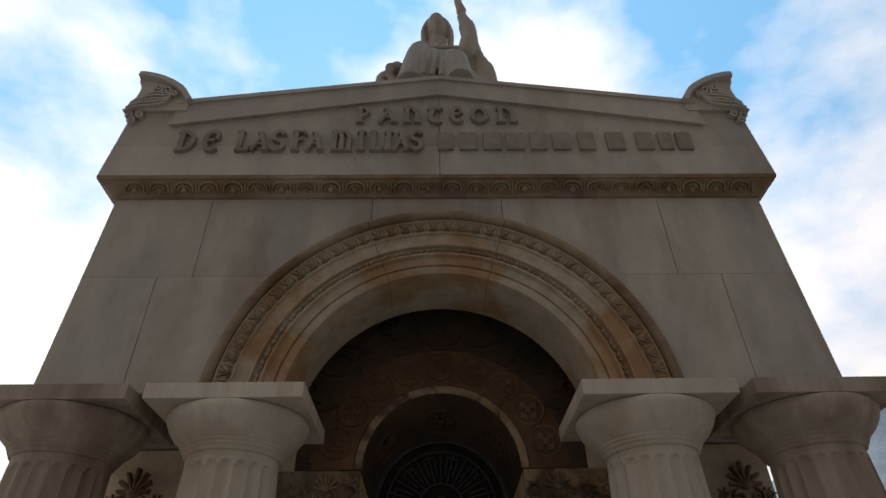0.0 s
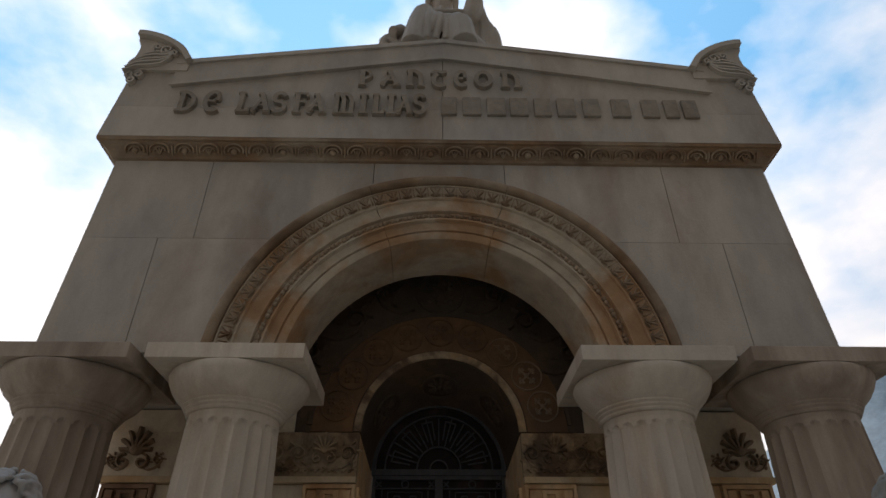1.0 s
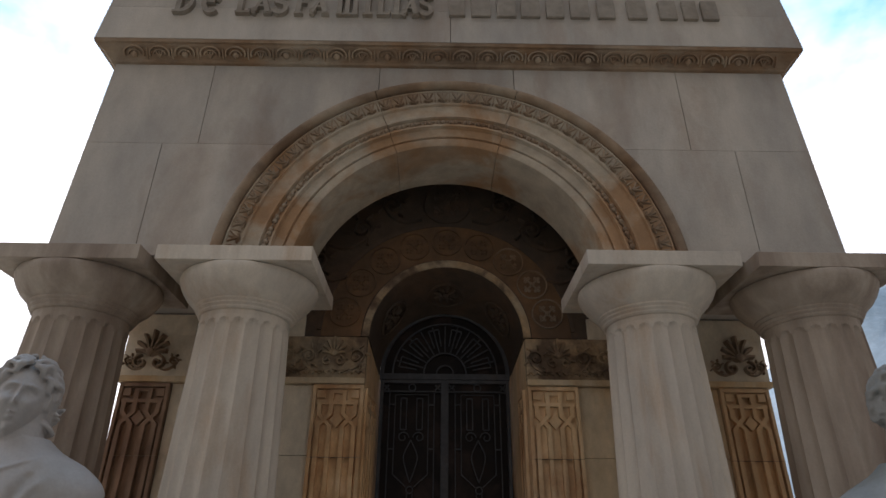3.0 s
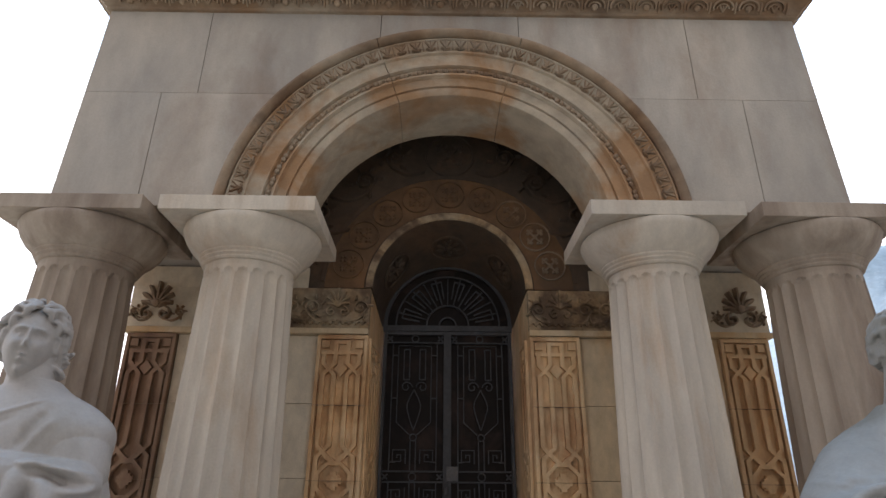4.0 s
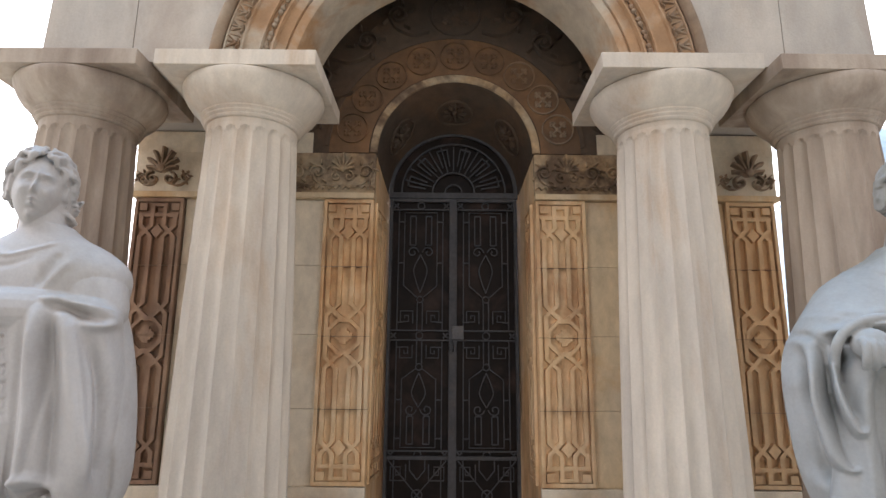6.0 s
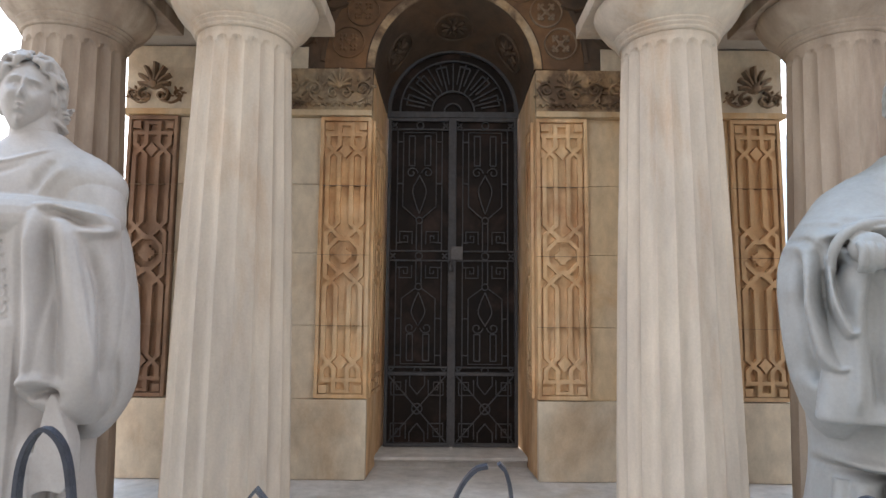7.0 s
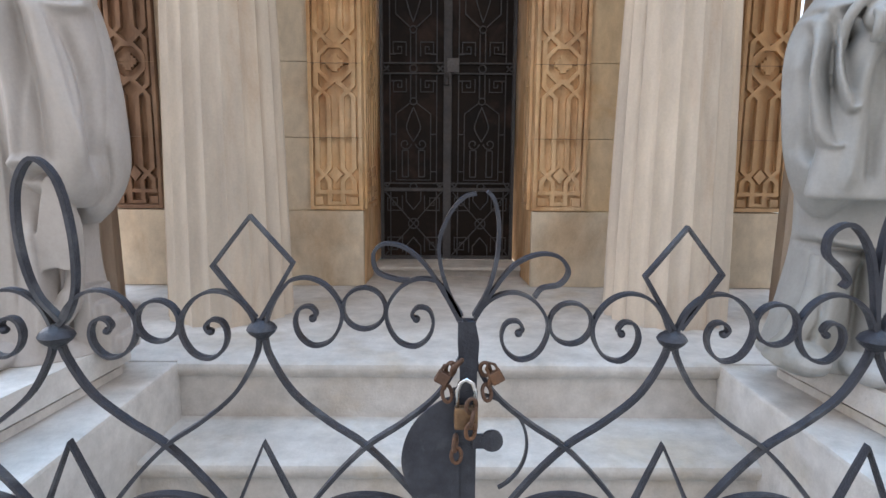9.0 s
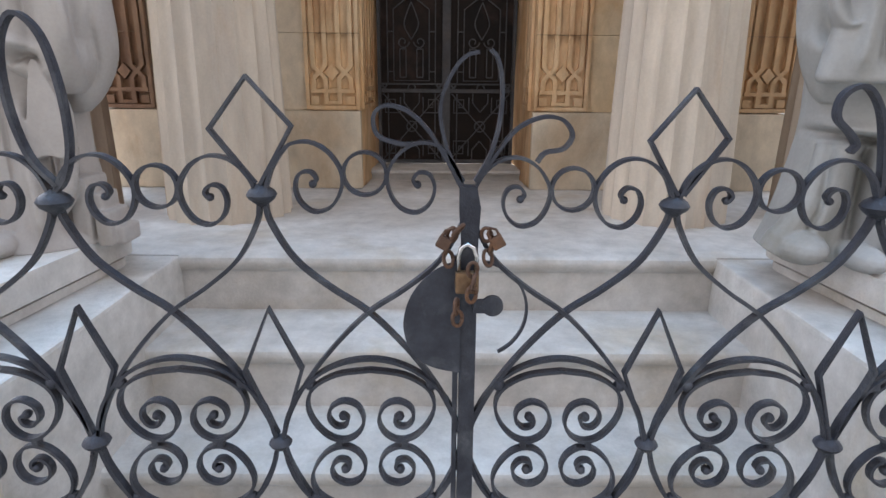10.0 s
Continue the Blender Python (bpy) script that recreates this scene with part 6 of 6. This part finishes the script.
# the other statue, a hand holding up its cloak
bm = bmesh.new()
X, Y = 1.44, 2.12
sculpt(bm, [(1.34, 2.10, PZ, 0.31, 0.24), (1.335, 2.10, 0.95, 0.275, 0.21), (1.34, 2.09, 1.12, 0.245, 0.19), (1.345, 2.08, 1.25, 0.24, 0.19), (1.35, 2.08, 1.38, 0.25, 0.19), (1.40, 2.10, 1.65, 0.30, 0.18), (X, Y, 1.90, 0.28, 0.18), (X, Y, 2.03, 0.26, 0.165),
            (X + 0.02, Y, 2.12, 0.20, 0.13), (X + 0.04, Y, 2.18, 0.12, 0.10), (X + 0.05, Y, 2.22, 0.08, 0.08)],
       [([(1.16, 1.22), (1.15, 1.05), (1.10, 0.88)], 0.035, 0.02), ([(1.21, 1.22), (1.21, 1.05), (1.19, 0.88)], -0.04, 0.018), ([(1.26, 1.22), (1.26, 1.05), (1.27, 0.88)], 0.035, 0.022), ([(1.32, 1.22), (1.33, 1.05), (1.35, 0.88)], -0.04, 0.02),
        ([(1.39, 1.22), (1.40, 1.05), (1.43, 0.88)], 0.035, 0.022), ([(1.10, 1.235), (1.25, 1.215), (1.40, 1.225), (1.55, 1.22)], -0.035, 0.012), ([(1.10, 1.265), (1.25, 1.245), (1.40, 1.255), (1.55, 1.25)], 0.02, 0.016),
        ([(1.25, 2.08), (1.33, 2.02), (1.42, 1.97)], 0.016, 0.016), ([(1.29, 2.11), (1.37, 2.05), (1.46, 2.01)], -0.014, 0.014)], 0.003, 3.0)
# sleeve with hanging loops
sculpt(bm, [(1.12, 2.01, 1.325, 0.03, 0.03), (1.125, 2.01, 1.36, 0.065, 0.06), (1.135, 2.0, 1.43, 0.11, 0.10), (1.15, 2.0, 1.52, 0.15, 0.125), (1.165, 1.99, 1.62, 0.185, 0.14), (1.175, 1.99, 1.76, 0.205, 0.145), (1.19, 2.0, 1.86, 0.20, 0.14),
            (1.225, 2.02, 1.94, 0.185, 0.135), (1.27, 2.05, 2.01, 0.165, 0.12), (1.32, 2.09, 2.08, 0.14, 0.10), (1.37, 2.12, 2.14, 0.09, 0.07)],
       [([(1.02, 1.89), (1.0, 1.74), (1.025, 1.60), (1.062, 1.535), (1.10, 1.55)], 0.026, 0.015), ([(1.04, 1.88), (1.025, 1.74), (1.045, 1.64), (1.07, 1.585), (1.10, 1.60)], -0.030, 0.012),
        ([(1.055, 1.88), (1.045, 1.76), (1.06, 1.68), (1.08, 1.635), (1.105, 1.66)], 0.028, 0.014), ([(1.075, 1.87), (1.07, 1.78), (1.085, 1.71), (1.105, 1.70)], -0.045, 0.016),
        ([(0.995, 1.88), (0.98, 1.72), (1.0, 1.56), (1.05, 1.47)], -0.022, 0.014), ([(1.03, 1.50), (1.07, 1.44), (1.10, 1.40)], 0.016, 0.016), ([(1.0, 1.92), (1.06, 1.90), (1.12, 1.96)], -0.010, 0.014),
        ([(1.03, 1.885), (1.07, 1.915), (1.14, 1.93), (1.24, 1.94)], 0.030, 0.017), ([(1.09, 1.895), (1.14, 1.905), (1.24, 1.91)], -0.030, 0.014)]
       + fine_folds([[(1.01, 1.90), (0.99, 1.72), (1.02, 1.55)], [(1.03, 1.60), (1.06, 1.50), (1.10, 1.42)], [(1.05, 1.98), (1.12, 1.96), (1.20, 1.99)], [(1.0, 1.80), (1.0, 1.65), (1.04, 1.52)]], 8), 0.003, 9.0)
# rolled edge of the shawl over the wrist
tube(bm, smooth_line([(1.055, 1.89, 1.80), (1.052, 1.858, 1.88), (1.09, 1.845, 1.928), (1.16, 1.855, 1.95), (1.26, 1.88, 1.957), (1.40, 1.93, 1.965)], 5), [0.012] * 4 + [0.015] * 22, 12)
HX0, HY0, HZ0 = 1.122, 1.825, 1.868
# the hand: back, fingers, thumb
ball(bm, (HX0 + 0.012, HY0 + 0.015, HZ0 + 0.008), (0.054, 0.045, 0.046), 20, 14)
for k in range(4):
    fx = HX0 - 0.034 + 0.024 * k
    tube(bm, smooth_line([(fx + 0.006, HY0 - 0.008, HZ0 + 0.020), (fx, HY0 - 0.030, HZ0 + 0.002), (fx - 0.002, HY0 - 0.030, HZ0 - 0.035), (fx + 0.006, HY0 - 0.010, HZ0 - 0.060 + 0.012 * (k > 1))], 4), 0.0118, 10)
tube(bm, smooth_line([(HX0 + 0.055, HY0 - 0.005, HZ0 + 0.01), (HX0 + 0.062, HY0 - 0.030, HZ0 - 0.02), (HX0 + 0.045, HY0 - 0.038, HZ0 - 0.055)], 4), 0.0135, 10)
# cloth that hangs from the hand, its lower edge cut straight
sculpt(bm, [(1.235, 1.91, 1.385, 0.215, 0.075), (1.235, 1.91, 1.392, 0.222, 0.085), (1.232, 1.91, 1.42, 0.220, 0.085), (1.215, 1.91, 1.56, 0.175, 0.08), (1.195, 1.905, 1.70, 0.13, 0.075), (1.17, 1.895, 1.80, 0.085, 0.065), (1.15, 1.885, 1.85, 0.045, 0.045)],
       [([(1.12, 1.80), (1.10, 1.66), (1.09, 1.50), (1.08, 1.41)], 0.014, 0.016), ([(1.145, 1.82), (1.14, 1.66), (1.14, 1.50), (1.14, 1.42)], -0.014, 0.016), ([(1.17, 1.82), (1.19, 1.66), (1.21, 1.50)], 0.012, 0.020), ([(1.20, 1.80), (1.25, 1.66), (1.29, 1.46)], -0.012, 0.02)], 0.004, 4.0)
# hem and foot over the plinth
tube(bm, smooth_line([(1.13, 2.0, 1.20), (1.09, 1.97, 1.05), (1.03, 1.96, 0.94), (1.0, 1.97, PZ + 0.02)], 4), [0.03] * 5 + [0.04] * 4 + [0.05] * 4, 12)
ball(bm, (1.06, 1.95, PZ + 0.045), (0.075, 0.12, 0.055), 16, 10)
ball(bm, (1.20, 1.86, PZ + 0.035), (0.05, 0.11, 0.042), 16, 10)
tube(bm, [(X + 0.05, Y, 2.10), (X + 0.06, Y - 0.01, 2.24), (X + 0.065, Y - 0.03, 2.34)], [0.10, 0.068, 0.062], 18)
hm = head(bm, (X + 0.065, Y - 0.05, 2.39), -20, 4, 1.02)
hair(bm, hm, 1.02, 9)
bmesh.ops.translate(bm, vec=(0.018, 0, 0), verts=bm.verts)
finish("statue", bm, GREYMARBLE, 0.0045, "weathered grey-white marble statue holding up its cloak", 1)

# seated figure on the gable, an arm raised
bm = bmesh.new()
X, Y, Z = 0.015, 3.0, 5.66
loft(bm, [(X, Y, Z - 0.06, 0.40, 0.28), (X, Y, Z + 0.08, 0.37, 0.27), (X - 0.01, Y + 0.03, Z + 0.28, 0.30, 0.23), (X - 0.01, Y + 0.06, Z + 0.48, 0.235, 0.18), (X - 0.01, Y + 0.07, Z + 0.62, 0.20, 0.15), (X - 0.0, Y + 0.07, Z + 0.72, 0.12, 0.11)],
     folds(10, 0.24, 4.0, 0.9))
tube(bm, smooth_line([(X - 0.02, Y + 0.08, Z + 0.34), (X - 0.13, Y - 0.14, Z + 0.44), (X - 0.17, Y - 0.20, Z + 0.28), (X - 0.21, Y - 0.22, Z - 0.04)], 4), [0.09] * 4 + [0.085, 0.085, 0.09, 0.095, 0.1, 0.105, 0.11, 0.115, 0.12], 14)
for k in range(5):
    tube(bm, smooth_line([(X - 0.10 - 0.02 * k, Y - 0.20 + 0.015 * k, Z + 0.46 - 0.03 * k), (X - 0.11 - 0.035 * k, Y - 0.29 + 0.02 * k, Z + 0.25), (X - 0.12 - 0.05 * k, Y - 0.31 + 0.03 * k, Z - 0.03)], 4), 0.022, 8)
tube(bm, smooth_line([(X + 0.06, Y + 0.08, Z + 0.25), (X + 0.12, Y - 0.20, Z + 0.24), (X + 0.16, Y - 0.25, Z - 0.04)], 4), 0.11, 14)
for k in range(5):
    tube(bm, smooth_line([(X - 0.10 + 0.05 * k, Y - 0.18, Z + 0.44 - 0.04 * k), (X - 0.07 + 0.055 * k, Y - 0.27, Z + 0.25), (X - 0.14 + 0.08 * k, Y - 0.28, Z - 0.02)], 4), 0.03, 8)
tube(bm, smooth_line([(X - 0.18, Y + 0.05, Z + 0.58), (X - 0.26, Y + 0.02, Z + 0.40), (X - 0.34, Y - 0.12, Z + 0.26), (X - 0.39, Y - 0.2, Z + 0.18)], 4), [0.07] * 9 + [0.055, 0.05, 0.045, 0.04], 12)
tube(bm, [(p[0], Y - 0.15, p[1]) for p in spiral(X - 0.40, Z + 0.09, 0.085, 0.02, 60, 1.2, 14)], 0.038, 10)
tube(bm, smooth_line([(X + 0.13, Y + 0.05, Z + 0.60), (X + 0.22, Y - 0.03, Z + 0.56), (X + 0.265, Y - 0.08, Z + 0.68), (X + 0.245, Y - 0.10, Z + 0.86), (X + 0.205, Y - 0.12, Z + 0.98)], 4), [0.075] * 5 + [0.08] * 4 + [0.07] * 4 + [0.055, 0.05, 0.044, 0.042], 12)
prism(bm, [(X + 0.18, Z + 0.60), (X + 0.25, Z + 0.88), (X + 0.33, Z + 0.80), (X + 0.385, Z + 0.60), (X + 0.43, Z + 0.36), (X + 0.455, Z + 0.10), (X + 0.40, Z - 0.02), (X + 0.2, Z - 0.02)], Y - 0.02, Y + 0.10)
ball(bm, (X + 0.205, Y - 0.13, Z + 1.03), (0.045, 0.045, 0.055), 10, 8)
tube(bm, [(X + 0.20, Y - 0.14, Z + 1.05), (X + 0.175, Y - 0.15, Z + 1.14), (X + 0.185, Y - 0.15, Z + 1.22)], [0.04, 0.03, 0.045], 10)
for k in range(5):
    tube(bm, smooth_line([(X + 0.28 + 0.015 * k, Y - 0.04 + 0.03 * k, Z + 0.84 - 0.05 * k), (X + 0.34 + 0.022 * k, Y + 0.0, Z + 0.58 - 0.03 * k), (X + 0.33 + 0.032 * k, Y + 0.0, Z + 0.28), (X + 0.30 + 0.038 * k, Y + 0.0, Z + 0.05 + 0.03 * k)], 4), 0.04, 9)
for k in range(5):
    tube(bm, smooth_line([(X - 0.15 + 0.02 * k, Y - 0.09, Z + 0.62 - 0.03 * k), (X + 0.0, Y - 0.14, Z + 0.52 - 0.05 * k), (X + 0.17, Y - 0.10, Z + 0.58 - 0.05 * k)], 4), 0.016, 8)
tube(bm, [(X, Y + 0.05, Z + 0.66), (X + 0.0, Y + 0.02, Z + 0.86)], [0.085, 0.072], 12)
hm = head(bm, (X - 0.005, Y - 0.03, Z + 0.955), -6, 0, 1.12)
# veil over the head
tube(bm, smooth_line([(X - 0.10, Y + 0.03, Z + 0.72), (X - 0.118, Y + 0.0, Z + 0.92), (X - 0.07, Y - 0.02, Z + 1.05), (X - 0.005, Y - 0.03, Z + 1.072), (X + 0.065, Y - 0.02, Z + 1.05), (X + 0.115, Y + 0.0, Z + 0.92), (X + 0.11, Y + 0.03, Z + 0.72)], 5), 0.026, 9)
ball(bm, (X - 0.005, Y + 0.06, Z + 0.95), (0.115, 0.11, 0.14), 16, 12)
bmesh.ops.scale(bm, vec=(1.03, 1.05, 1.05), space=Matrix.Translation((-X, -Y, -Z)), verts=bm.verts)
bmesh.ops.translate(bm, vec=(0, 0.16, 0.17), verts=bm.verts)
for v in bm.verts:
    if v.co.z < Z + 0.95:
        v.co.x = X + (v.co.x - X) * (1.0 - 0.04 * min(1.0, (Z + 0.95 - v.co.z) / 0.15))
box(bm, X - 0.42, X + 0.42, Y - 0.05, Y + 0.42, Z - 0.12, Z + 0.14, 0.02)
finish("seated_statue", bm, STONE, 0.007, "stone statue of a veiled seated figure raising an arm", 1)
